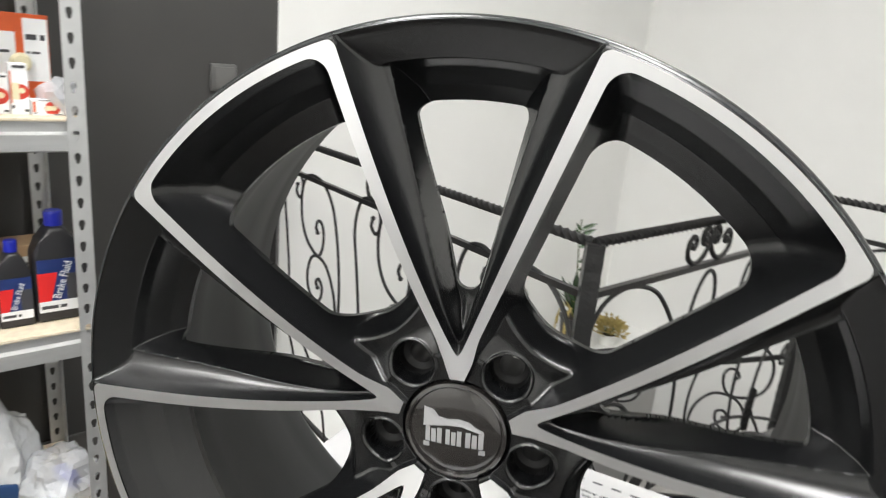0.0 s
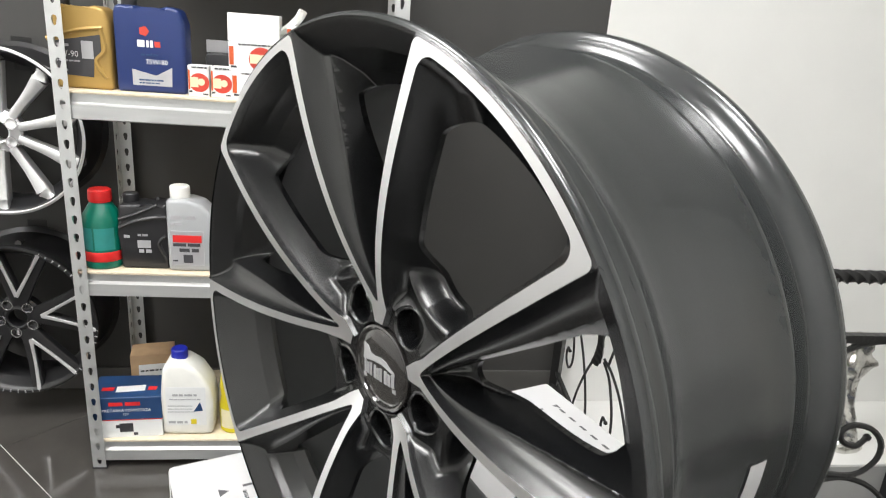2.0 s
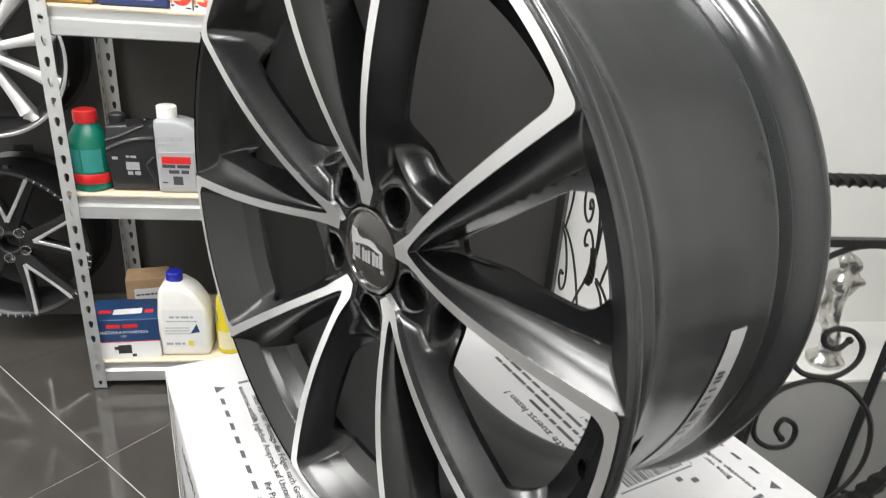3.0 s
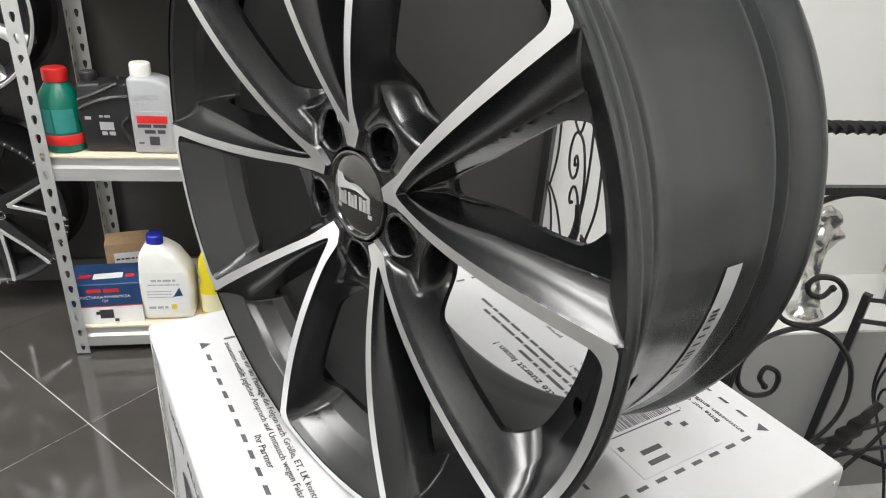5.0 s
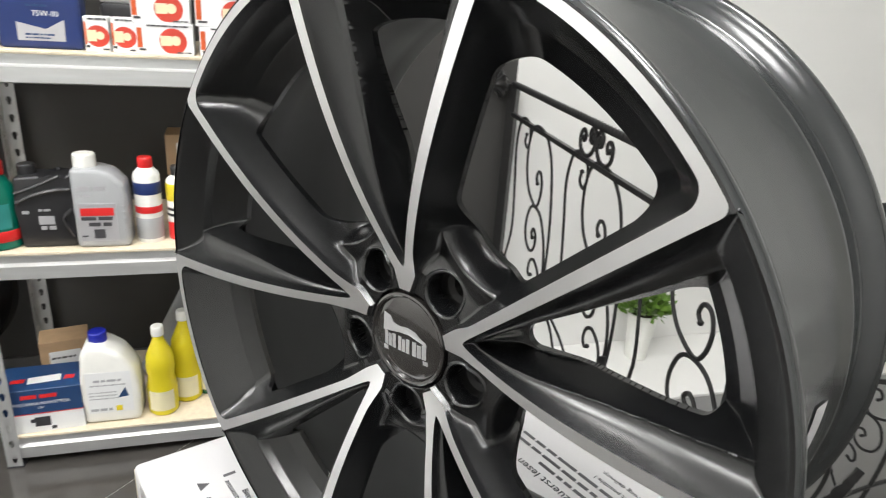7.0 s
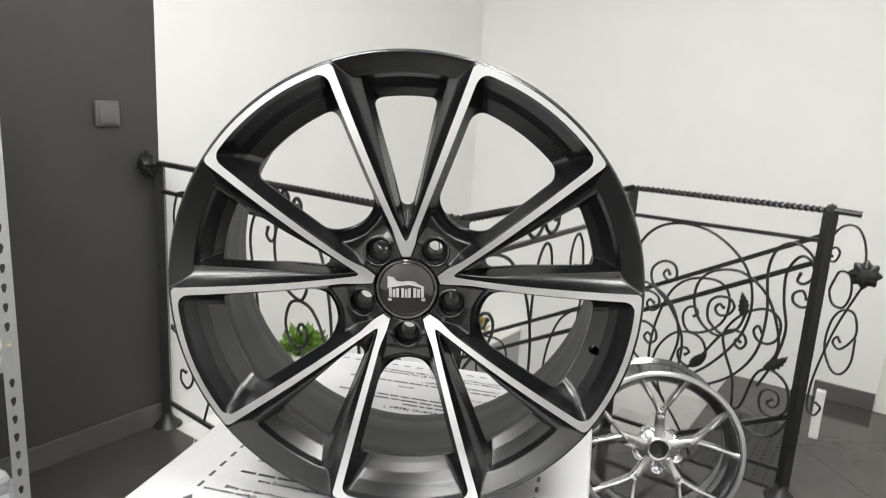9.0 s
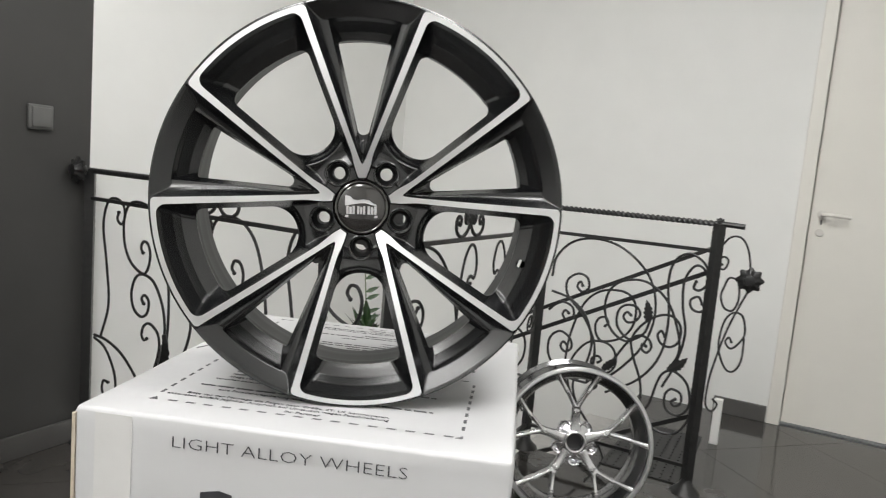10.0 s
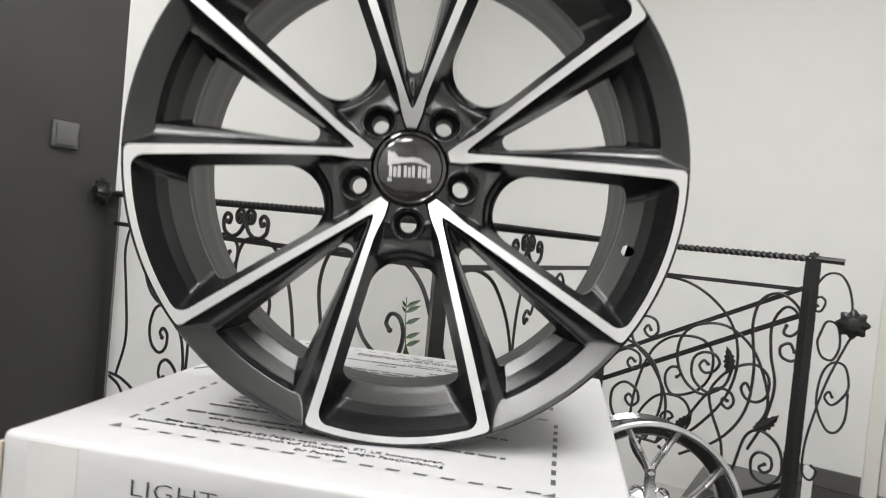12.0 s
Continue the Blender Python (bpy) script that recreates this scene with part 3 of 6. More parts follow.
    for k in range(n):
        for (b, a0, a1, y0, y1, rr) in ((bm, -1 - 0.86 * k, -1 - 0.86 * (k + 1), 0.155 - 0.0004 * k, 0.172 - 0.0002 * k, 0.2425),):
            vs = [b.verts.new((skin(y) * math.cos(radians(a)), y, skin(y) * math.sin(radians(a)))) for a, y in ((a0, y0), (a1, y0 - 0.0004), (a1, y1 - 0.0002), (a0, y1))]
            b.faces.new(vs)
        if k % 2 or k % 5 == 0:
            if 7 < k < 27:
                a0, a1 = -1 - 0.86 * k, -1 - 0.86 * k - 0.5
                vs = [bm2.verts.new(((skin(y) + 0.0006) * math.cos(radians(a)), y, (skin(y) + 0.0006) * math.sin(radians(a)))) for a, y in ((a0, 0.158 - 0.0004 * k), (a1, 0.158 - 0.0004 * k), (a1, 0.165 - 0.0003 * k), (a0, 0.165 - 0.0003 * k))]
                bm2.faces.new(vs)
    bmesh.ops.remove_doubles(bm, verts=bm.verts, dist=1e-5)
    st = part("sticker", bm, M_CARD, w, "white paper barcode sticker")
    tagged(part("barcode", bm2, M_INK, st), kind="stuff")
    return w


alloy_wheel()

# ---- the carton under it ----
CART = pose(-0.338, -0.034, 0, 0, 0, -12.1)
CW, CD, CT = 0.553, 0.582, ZC - R_OUT


def carton(z, h, label, printed):
    c = thing("carton", label, "box", CART @ pose(0, 0, z), group="stacked wheel cartons")
    bm = bmesh.new()
    box(bm, 0, CW, 0, CD, 0, h, 0.006, 3)
    bmesh.ops.subdivide_edges(bm, edges=[e for e in bm.edges if e.calc_length() > 0.2], cuts=14, use_grid_fill=True)
    for v in bm.verts:
        d = noise.noise(Vector((v.co.x * 5, v.co.y * 5, v.co.z * 9 + z * 7)))
        edge = min(v.co.x, CW - v.co.x) < 0.03 or min(v.co.y, CD - v.co.y) < 0.03
        if v.co.z < h - 0.01:
            v.co.x += 0.004 * d * (v.co.x < 0.01 or v.co.x > CW - 0.01)
            v.co.y += 0.004 * (abs(d) if v.co.y < 0.01 else d) * (v.co.y < 0.01 or v.co.y > CD - 0.01)
        elif edge:
            v.co.z += 0.0015 * d - 0.001
    part("carton_body", bm, M_CARD, c, sharp=60)
    # raw edge of the folded flap on one side
    bm = bmesh.new()
    box(bm, -0.004, -0.0005, 0.006, CD - 0.02, 0.004, h - 0.010, 0.001, 1)
    part("side_flap", bm, M_CARD, c, smooth=False)
    bm = bmesh.new()
    box(bm, -0.0045, 0.0, 0.001, 0.0055, 0.004, h - 0.012)
    part("flap_edge", bm, M_RAW, c, "pale brown raw cardboard edge", smooth=False)
    bm = bmesh.new()
    box(bm, 0.028, 0.078, -0.0006, 0.0, 0.004, h - 0.006)
    part("tape", bm, M_TAPE, c, "clear packing tape", smooth=False)
    if not printed:
        return c
    rnd = random.Random(5)
    top = Matrix.Translation((0, 0, h + 0.0004))
    lettering("front_lettering", "LIGHT ALLOY WHEELS", 0.0212, Matrix.Translation((0.129, -0.0009, h - 0.0385)) @ FACE, M_INK, c, 1.40, thin=0.00042)
    bm = bmesh.new()
    prism(bm, [(0.171, h - 0.092), (0.196, h - 0.087), (0.212, h - 0.0905), (0.214, h - 0.104), (0.268, h - 0.108), (0.272, h - 0.140), (0.172, h - 0.140)], -0.0012, -0.0004)
    part("printed_emblem", bm, M_INK, c, "black printed emblem", smooth=False)
    flip = Matrix.Translation((0.552, 0.600, 0)) @ Matrix.Rotation(math.pi, 4, "Z")
    shifted = Matrix.Translation((0.007, -0.0045, 0))
    for m in (top @ shifted, top @ flip @ shifted):
        dash = bmesh.new()
        for k in range(16):
            x = 0.088 + 0.0245 * k
            for y in (0.0535, 0.2855):
                vs = [dash.verts.new(m @ Vector(p)) for p in ((x, y, 0), (x + 0.0125, y, 0), (x + 0.0145, y + 0.0042, 0), (x + 0.002, y + 0.0042, 0))]
                dash.faces.new(vs)
        for k in range(8):
            y = 0.080 + 0.0255 * k
            for x in (0.0635, 0.4765):
                vs = [dash.verts.new(m @ Vector(p)) for p in ((x, y, 0), (x + 0.0045, y, 0), (x + 0.0045, y + 0.0135, 0), (x, y + 0.0135, 0))]
                dash.faces.new(vs)
        for tri in (((0.062, 0.052), (0.076, 0.052), (0.069, 0.064)), ((0.470, 0.052), (0.481, 0.052), (0.481, 0.062))):
            dash.faces.new([dash.verts.new(m @ Vector((*p, 0))) for p in tri])
        part("dashed_frame", dash, M_INK2, c, smooth=False)
        for y, size, x, txt in ((0.0885, 0.0092, 0.097, "Bitte vor der Montage die Felgen nach Größe, ET, LK kontrollieren,"), (0.0782, 0.0092, 0.074, "ansonsten entfällt jeglicher Anspruch auf Umtausch wegen Falschlieferung"),
                                (0.0645, 0.0098, 0.243, "Ihr Partner"), (0.1130, 0.0090, 0.130, "eine Schadensregulierung nicht möglich !"), (0.226, 0.0150, 0.200, "Bitte zuerst lesen !"),
                                (0.1720, 0.0086, 0.120, "image regulation is not possible !"), (0.1580, 0.0086, 0.105, "cancelled because of wrong delivery."), (0.1450, 0.0086, 0.300, "partner")):
            tagged(lettering("print", txt, size, m @ Matrix.Translation((x, y, 0)), M_INK, c, 1.12), kind="stuff")
        rows = bmesh.new()
        for y, x0, x1 in ((0.1265, 0.098, 0.433), (0.185, 0.120, 0.43), (0.198, 0.120, 0.40), (0.211, 0.13, 0.30)):
            bars(rows, x0, x1, y, 0.0045, rnd, 0.0003)
        bmesh.ops.transform(rows, matrix=m, verts=rows.verts)
        tagged(part("small_print", rows, M_INK2, c, smooth=False), kind="stuff")
    # delivery label with barcode
    lab = part("delivery_label", boxed(0.388, 0.472, 0.375, 0.49, h + 0.0005, h + 0.0009), M_CARD, c, "white paper delivery label", smooth=False)
    bm = bmesh.new()
    y = 0.398
    while y < 0.478:
        w = rnd.choice((0.0008, 0.0012, 0.0022))
        box(bm, 0.391, 0.411, y, y + w, h + 0.0009, h + 0.0012)
        y += w + rnd.choice((0.0008, 0.0016))
    box(bm, 0.4145, 0.4160, 0.385, 0.488, h + 0.0009, h + 0.0012)
    for x, y0, y1 in ((0.442, 0.398, 0.425), (0.456, 0.395, 0.422), (0.430, 0.47, 0.478), (0.422, 0.455, 0.462), (0.428, 0.380, 0.386)):
        box(bm, x, x + 0.006, y0, y1, h + 0.0009, h + 0.0012)
    part("label_print", bm, M_INK2, lab, smooth=False)
    bm = bmesh.new()
    for pts in (((0.0, 0.02), (0.02, 0.05), (0.035, 0.02), (0.05, 0.055)), ((0.01, 0.045), (0.03, 0.048), (0.06, 0.042)), ((0.045, 0.02), (0.055, 0.035), (0.07, 0.03))):
        sweep(bm, spline([(0.012 + x, 0.27 + y, h + 0.0006) for x, y in pts], 4), 0.0007, 4)
    part("pen_scribble", bm, M_INK2, c)
    # crushed and torn corner
    rt = random.Random(9)
    bm = bmesh.new()
    for k in range(7):
        o = Vector((CW - 0.008 + rt.uniform(-0.004, 0.006), CD - 0.008 + rt.uniform(-0.005, 0.005), h - 0.008 * k - 0.004))
        a = rt.uniform(0, 6.28)
        tri = [o + Vector((0.007 * math.cos(a + q), 0.007 * math.sin(a + q), rt.uniform(-0.005, 0.005))) for q in (0, 2.0, 4.1)]
        vs = [bm.verts.new(v) for v in tri] + [bm.verts.new(v + Vector((0, 0, -0.0025))) for v in tri]
        bm.faces.new(vs[:3])
        bm.faces.new(vs[:2:-1])
        for i in range(3):
            bm.faces.new((vs[(i + 1) % 3], vs[i], vs[i + 3], vs[(i + 1) % 3 + 3]))
    part("torn_corner", bm, M_RAW, c, "torn pale brown corner", smooth=False)
    return c


M_TAPE = mat("clear_tape", (0.585, 0.58, 0.57), 0.12, vary=0.03, scale=20, bump=0.15, bscale=60)
carton(CT - 0.27, 0.27, "white printed wheel carton with worn edges under the wheel", True)
for k in range(2):
    carton(CT - 0.27 - 0.2595 * (k + 1) + 0.0005, 0.259, "white wheel carton lower in the stack", False)


# ---- the shelving ----
SH_W, SH_U0, SH_U1 = 0.872, 0.035, 0.472
LEVELS = (0.097, 0.631, 1.114, 1.645)


def perforated_post():
    bm = bmesh.new()
    pitch, h = 0.05, 1.95
    for face in (0, 1):
        def at(a, z):
            return (a, 0.0, z) if face == 0 else (0.0, a, z)
        for k in range(int(h / pitch)):
            z0, z1 = k * pitch, (k + 1) * pitch
            zm = (z0 + z1) / 2
            w, c = 0.038, 0.0205
            out = [(0, z0), (c, z0), (w, z0), (w, zm), (w, z1), (c, z1), (0, z1), (0, zm)]
            hole = [(c - 0.0035, zm - 0.011), (c, zm - 0.0135), (c + 0.0035, zm - 0.011), (c + 0.0068, zm + 0.003), (c + 0.005, zm + 0.0095), (c, zm + 0.0115), (c - 0.005, zm + 0.0095), (c - 0.0068, zm + 0.003)]
            a = [bm.verts.new(at(*p)) for p in out]
            b = [bm.verts.new(at(*p)) for p in hole]
            for i in range(8):
                j = (i + 1) % 8
                bm.faces.new((a[i], a[j], b[j], b[i]))
    bmesh.ops.remove_doubles(bm, verts=bm.verts, dist=0.0002)
    me = bpy.data.meshes.new("post")
    bm.to_mesh(me)
    bm.free()
    me.materials.append(M_POST)
    return me


M_POST = mat("pale_galvanised_post", (0.64, 0.65, 0.65), 0.40, 0.75, vary=0.07, scale=30, rvary=0.08)
M_BEAM = mat("pale_galvanised_beam", (0.62, 0.63, 0.63), 0.36, 0.75, vary=0.08, scale=25, rvary=0.08, stretch=(0.3, 3, 3))
shelf = thing("metal_shelf", "pale galvanised shelving unit with fibreboard shelves, fully stocked", "shelf", ROOM)
post_me = perforated_post()
for x, y, rz in ((0, -SH_U1, 0), (SH_W, -SH_U1, 90), (SH_W, -SH_U0, 180), (0, -SH_U0, 270)):
    ob = new("post", post_me)
    ob.parent = shelf
    ob.matrix_basis = pose(x, y, 0.004, 0, 0, rz)
    so = ob.modifiers.new("thickness", "SOLIDIFY")
    so.thickness, so.offset = 0.0018, 1.0
    f = part("foot", boxed(-0.002, 0.04, -0.002, 0.04, 0.0, 0.006, 0.001), M_INK, ob, "black plastic foot", smooth=False)
    f.matrix_basis = pose(0, 0, -0.004)
for z in LEVELS:
    for y0, y1, step in ((-SH_U1 + 0.003, -SH_U1 + 0.030, -1), (-SH_U0 - 0.030, -SH_U0 - 0.003, 1)):
        bm = bmesh.new()
        prof = [(0, -0.004), (0.010, -0.004), (0.010, -0.030), (0.0, -0.036), (0.0, -0.070), (0.012, -0.074), (0.026, -0.070), (0.026, -0.008)]
        ys = [(y0 + p if step < 0 else y1 - p) for p, _ in prof]
        va = [bm.verts.new((0.010, y, z + q)) for y, (_, q) in zip(ys, prof)]
        vb = [bm.verts.new((SH_W - 0.010, y, z + q)) for y, (_, q) in zip(ys, prof)]
        for i in range(len(prof)):
            j = (i + 1) % len(prof)
            bm.faces.new((va[i], va[j], vb[j], vb[i]))
        bm.faces.new(va[::-1])
        bm.faces.new(vb)
        part("long_beam", bm, M_BEAM, shelf, smooth=False)
    for x in (0.004, SH_W - 0.024):
        part("side_beam", boxed(x, x + 0.02, -SH_U1 + 0.034, -SH_U0 - 0.034, z - 0.06, z - 0.008, 0.002), M_BEAM, shelf, smooth=False)
    part("shelf_board", boxed(0.006, SH_W - 0.006, -SH_U1 + 0.004, -SH_U0 - 0.004, z - 0.0075, z, 0.001), M_BOARD, shelf, smooth=False)


# ---- goods on the shelves ----
def plastic(name, c, rough=0.3, trans=0.0):
    m = mat(name, c, rough, vary=0.04, scale=30)
    if trans:
        m.node_tree.nodes["Principled BSDF"].inputs["Transmission Weight"].default_value = trans
    return m


M_GOLD = mat("gold_plastic", (0.42, 0.27, 0.08), 0.38, 0.25, vary=0.06, scale=20)
M_BLUE = plastic("blue_plastic", (0.015, 0.032, 0.13), 0.32)
M_GREEN = plastic("green_plastic", (0.0, 0.13, 0.085), 0.3)
M_RED = plastic("red_plastic", (0.62, 0.02, 0.02), 0.35)
M_BLKP = plastic("black_plastic", (0.018, 0.018, 0.02), 0.32)
M_GREYP = plastic("silver_grey_plastic", (0.36, 0.37, 0.38), 0.32)
M_WHITEP = plastic("white_plastic", (0.78, 0.78, 0.74), 0.35)
M_PAPER = mat("white_label_paper", (0.74, 0.75, 0.75), 0.5, vary=0.03, scale=30)
M_ORANGE = mat("orange_print", (0.55, 0.09, 0.02), 0.45, vary=0.05, scale=30)
M_REDP = mat("red_print", (0.52, 0.05, 0.03), 0.4, vary=0.05, scale=40)
M_NAVY = mat("navy_print", (0.015, 0.05, 0.14), 0.4, vary=0.06, scale=30)
M_BLUEC = plastic("royal_blue_cap", (0.012, 0.02, 0.32), 0.3)
M_YEL = plastic("yellow_fluid", (0.62, 0.52, 0.02), 0.15)
M_YELP = plastic("yellow_print", (0.72, 0.58, 0.03), 0.35)
M_DGRN = plastic("dark_green_bottle", (0.01, 0.07, 0.03), 0.2)
M_TEAL = mat("teal_label", (0.03, 0.24, 0.22), 0.4, vary=0.08, scale=40)
M_DLAB = mat("charcoal_label", (0.05, 0.05, 0.055), 0.35, vary=0.1, scale=40)
M_SILV = mat("silver_label", (0.47, 0.47, 0.49), 0.3, 0.4, vary=0.05, scale=40)
M_CREAM = plastic("cream_print", (0.68, 0.63, 0.42), 0.4)


def on_shelf(name, label, cat, s, u, z, rz=0.0, group=""):
    return thing(name, label, cat, ROOM @ pose(s, -u, z, 0, 0, rz), group)


def moulded(outline, depth, bevel, holes=()):
    """A moulded can: an outline of (x, z) with rounded depth, thinner towards its edges."""
    bm = bmesh.new()
    prism(bm, outline, -depth / 2, depth / 2)
    bmesh.ops.bevel(bm, geom=bm.edges[:], offset=bevel, segments=3, profile=0.55, affect="EDGES", clamp_overlap=True)
    return bm


def plate(x0, x1, z0, z1, y, t=0.0008, bevel=0.0):
    return boxed(x0, x1, y - t, y, z0, z1, bevel, 1)


def screw_cap(r, h, x=0.0, z=0.0, y=0.0):
    bm = bmesh.new()
    n = 36
    lathe(bm, [(0, h), (r * 0.86, h), (r * 0.97, h - 0.003), (r, h - 0.006), (r, 0.002), (r * 0.97, 0), (0, 0)], n)
    for v in bm.verts:
        if v.co.xy.length > r * 0.98:
            a = math.atan2(v.co.y, v.co.x)
            k = 1 - 0.035 * (round(a / (2 * math.pi / n)) % 2)
            v.co.x *= k
            v.co.y *= k
    bmesh.ops.translate(bm, verts=bm.verts, vec=(x, y, z))
    return bm


def words(parent, rows, y, material, seed=1):
    """Rows (x0, x1, z, height) of unreadable print on a face towards -y."""
    rnd = random.Random(seed)
    bm = bmesh.new()
    for x0, x1, z, h in rows:
        bars(bm, x0, x1, z, h, rnd, 0.0004, word=h * 3)
    bmesh.ops.transform(bm, matrix=Matrix.Translation((0, y, 0)) @ FACE, verts=bm.verts)
    return tagged(part("print", bm, material, parent, smooth=False), kind="stuff")


def oil_can(name, label, s, z, w, h, material, cap_mat, left_cap):
    c = on_shelf(name, label, "canister", s, 0.385, z)
    f = 1 if left_cap else -1
    d = 0.075
    o = [(-w / 2, 0), (w / 2, 0), (w / 2, h * 0.80), (w / 2 * 0.86, h * 0.97), (w * 0.25, h), (w * 0.08, h * 0.93), (-w * 0.08, h * 0.93), (-w * 0.22, h * 0.985), (-w * 0.46, h * 0.985), (-w / 2, h * 0.9)]
    if f < 0:
        o = [(-x, q) for x, q in o[::-1]]
    part("can_body", moulded(o, d, 0.011), material, c)
    part("cap", screw_cap(0.019, 0.022, f * -w * 0.34, h * 0.975, 0.012), cap_mat, c, "dark screw cap")
    return c, d


gz = LEVELS[2]
c, d = oil_can("oil_canister", "gold plastic gear oil canister with a charcoal label", 0.052, gz, 0.150, 0.205, M_GOLD, M_BLKP, True)
bm = bmesh.new()
prism(bm, [(-0.072, 0.035), (0.030, 0.030), (0.034, 0.075), (0.052, 0.095), (0.052, 0.135), (-0.072, 0.112)], -d / 2 - 0.0012, -d / 2 + 0.001)
part("label", bm, M_DLAB, c, "charcoal printed label", smooth=False)
lettering("print", "75W-90", 0.021, Matrix.Translation((-0.066, -d / 2 - 0.0016, 0.078)) @ FACE, M_PAPER, c, 0.9)
part("badge", plate(0.006, 0.034, 0.075, 0.118, -d / 2 - 0.0013), M_SILV, c, smooth=False)
words(c, [(-0.066, -0.02, 0.102, 0.007), (-0.066, 0.0, 0.066, 0.004), (-0.066, -0.03, 0.042, 0.005)], -d / 2 - 0.0014, M_SILV)
bm = bmesh.new()
for p in ([(-0.074, 0.118), (0.0, 0.143), (0.060, 0.152)], [(0.055, 0.148), (0.062, 0.10), (0.040, 0.07), (0.062, 0.03)]):
    sweep(bm, spline([(x, -d / 2 - 0.001, q) for x, q in p], 5), 0.006, 6)
part("moulded_rib", bm, M_GOLD, c)

c, d = oil_can("oil_canister", "royal blue plastic gear oil canister", 0.222, gz, 0.172, 0.215, M_BLUE, M_BLKP, True)
bm = bmesh.new()
lathe(bm, [(0, 0), (0.013, 0), (0.013, 0.001), (0, 0.001)], 5, pose(-0.012, -d / 2 - 0.0002, 0.152, 90, 0, 0))
part("emblem", bm, M_REDP, c, "red lozenge emblem", smooth=False)
bm = bmesh.new()
for x0, x1 in ((-0.030, -0.012), (-0.008, -0.002), (0.001, 0.008)):
    box(bm, x0, x1, -d / 2 - 0.0012, -d / 2, 0.113, 0.130, 0.0005, 1)
part("name_mark", bm, M_PAPER, c, "white block mark", smooth=False)
part("round_mark", plate(0.012, 0.026, 0.114, 0.128, -d / 2 - 0.0002, 0.001), M_REDP, c, smooth=False)
lettering("print", "75W-80", 0.017, Matrix.Translation((-0.012, -d / 2 - 0.001, 0.072)) @ FACE, M_PAPER, c, 0.95)
bm = bmesh.new()
prism(bm, [(-0.046, 0.018), (0.050, 0.018), (0.052, 0.066), (0.012, 0.044), (-0.046, 0.058)], -d / 2 - 0.0010, -d / 2 + 0.001)
part("label", bm, M_SILV, c, "pale silver label", smooth=False)
words(c, [(-0.022, 0.02, 0.092, 0.005), (-0.03, 0.035, 0.030, 0.004), (-0.03, 0.02, 0.023, 0.003)], -d / 2 - 0.0012, M_NAVY, 3)


def bulb_box(s, u, z, w, d, h, rz=0.0, motif="right", label="small white lamp box with a red circular print"):
    c = on_shelf("lamp_box", label, "box", s, u, z, rz, "white and red lamp boxes")
    part("carton_body", boxed(-w / 2, w / 2, -d / 2, d / 2, 0, h, 0.0012, 1), M_PAPER, c, smooth=False)
    bm = bmesh.new()
    r = min(0.42 * h, 0.46 * w)
    cx = 0.04 * w if motif == "mid" else 0.14 * w
    o = [(cx + r * math.cos(a) * 1.05, h * 0.45 + r * math.sin(a)) for a in np.linspace(0, 2 * math.pi, 22, endpoint=False)]
    prism(bm, [(x, min(max(q, 0.004), h - 0.004)) for x, q in o], -d / 2 - 0.0006, -d / 2 - 0.0001)
    part("red_motif", bm, M_REDP, c, "red disc print", smooth=False)
    bm = bmesh.new()
    lathe(bm, [(0, 0), (r * 0.38, 0), (r * 0.38, 0.0006), (0, 0.0006)], 16, pose(cx + r * 0.2, -d / 2 - 0.0006, h * 0.47, 90))
    box(bm, cx - r * 0.95, cx - r * 0.1, -d / 2 - 0.001, -d / 2 - 0.0006, h * 0.30, h * 0.62, 0.0003, 1)
    part("bulb_print", bm, M_CREAM, c, "pale lamp picture", smooth=False)
    words(c, [(-w * 0.46, -w * 0.30, h * 0.12, h * 0.07), (-w * 0.3, w * 0.42, h * 0.91, h * 0.05), (w * 0.2, w * 0.46, h * 0.06, h * 0.05)], -d / 2 - 0.0008, M_DLAB, int(s * 100))
    bm = boxed(-w * 0.485, -w * 0.40, -d / 2 - 0.0006, -d / 2 - 0.0001, h * 0.22, h * 0.85)
    part("red_flash", bm, M_ORANGE, c, smooth=False)
    return c


for x in (0.336, 0.393):
    bulb_box(x + 0.005, 0.415, gz, 0.052, 0.045, 0.078, motif="mid")
bulb_box(0.488, 0.41, gz, 0.125, 0.07, 0.070)
bulb_box(0.482, 0.405, gz + 0.0705, 0.128, 0.07, 0.072)
bulb_box(0.632, 0.41, gz, 0.135, 0.07, 0.068)
bulb_box(0.628, 0.41, gz + 0.0685, 0.14, 0.07, 0.07)
bulb_box(0.620, 0.36, gz + 0.139, 0.125, 0.06, 0.052)
c = on_shelf("blank_box", "plain white carton lying on the lamp boxes", "box", 0.475, 0.36, gz + 0.143, 2)
part("carton_body", boxed(-0.065, 0.065, -0.05, 0.05, 0, 0.07, 0.002), M_PAPER, c, smooth=False)
c = on_shelf("tube", "crumpled white plastic tube", "tube", 0.565, 0.35, gz + 0.145, -20)
bm = bmesh.new()
sweep(bm, spline([(-0.06, 0, 0.016), (-0.02, 0, 0.03), (0.02, 0, 0.062), (0.035, 0, 0.085)]), 0.016, 8, flat=0.7)
part("tube_body", bm, M_WHITEP, c)
c = on_shelf("bulb_pack", "clear blister pack lying behind the lamp boxes", "packet", 0.385, 0.20, gz, 5)
part("tray", boxed(-0.07, 0.07, -0.04, 0.04, 0, 0.10, 0.012, 2), M_DLAB, c)
part("card", boxed(-0.07, 0.08, -0.002, 0.002, 0.1005, 0.135, 0.001, 1), M_SILV, c)
c = on_shelf("lamp_pack", "orange and white lamp packet standing on edge", "packet", 0.772, 0.27, gz + 0.0, 0)
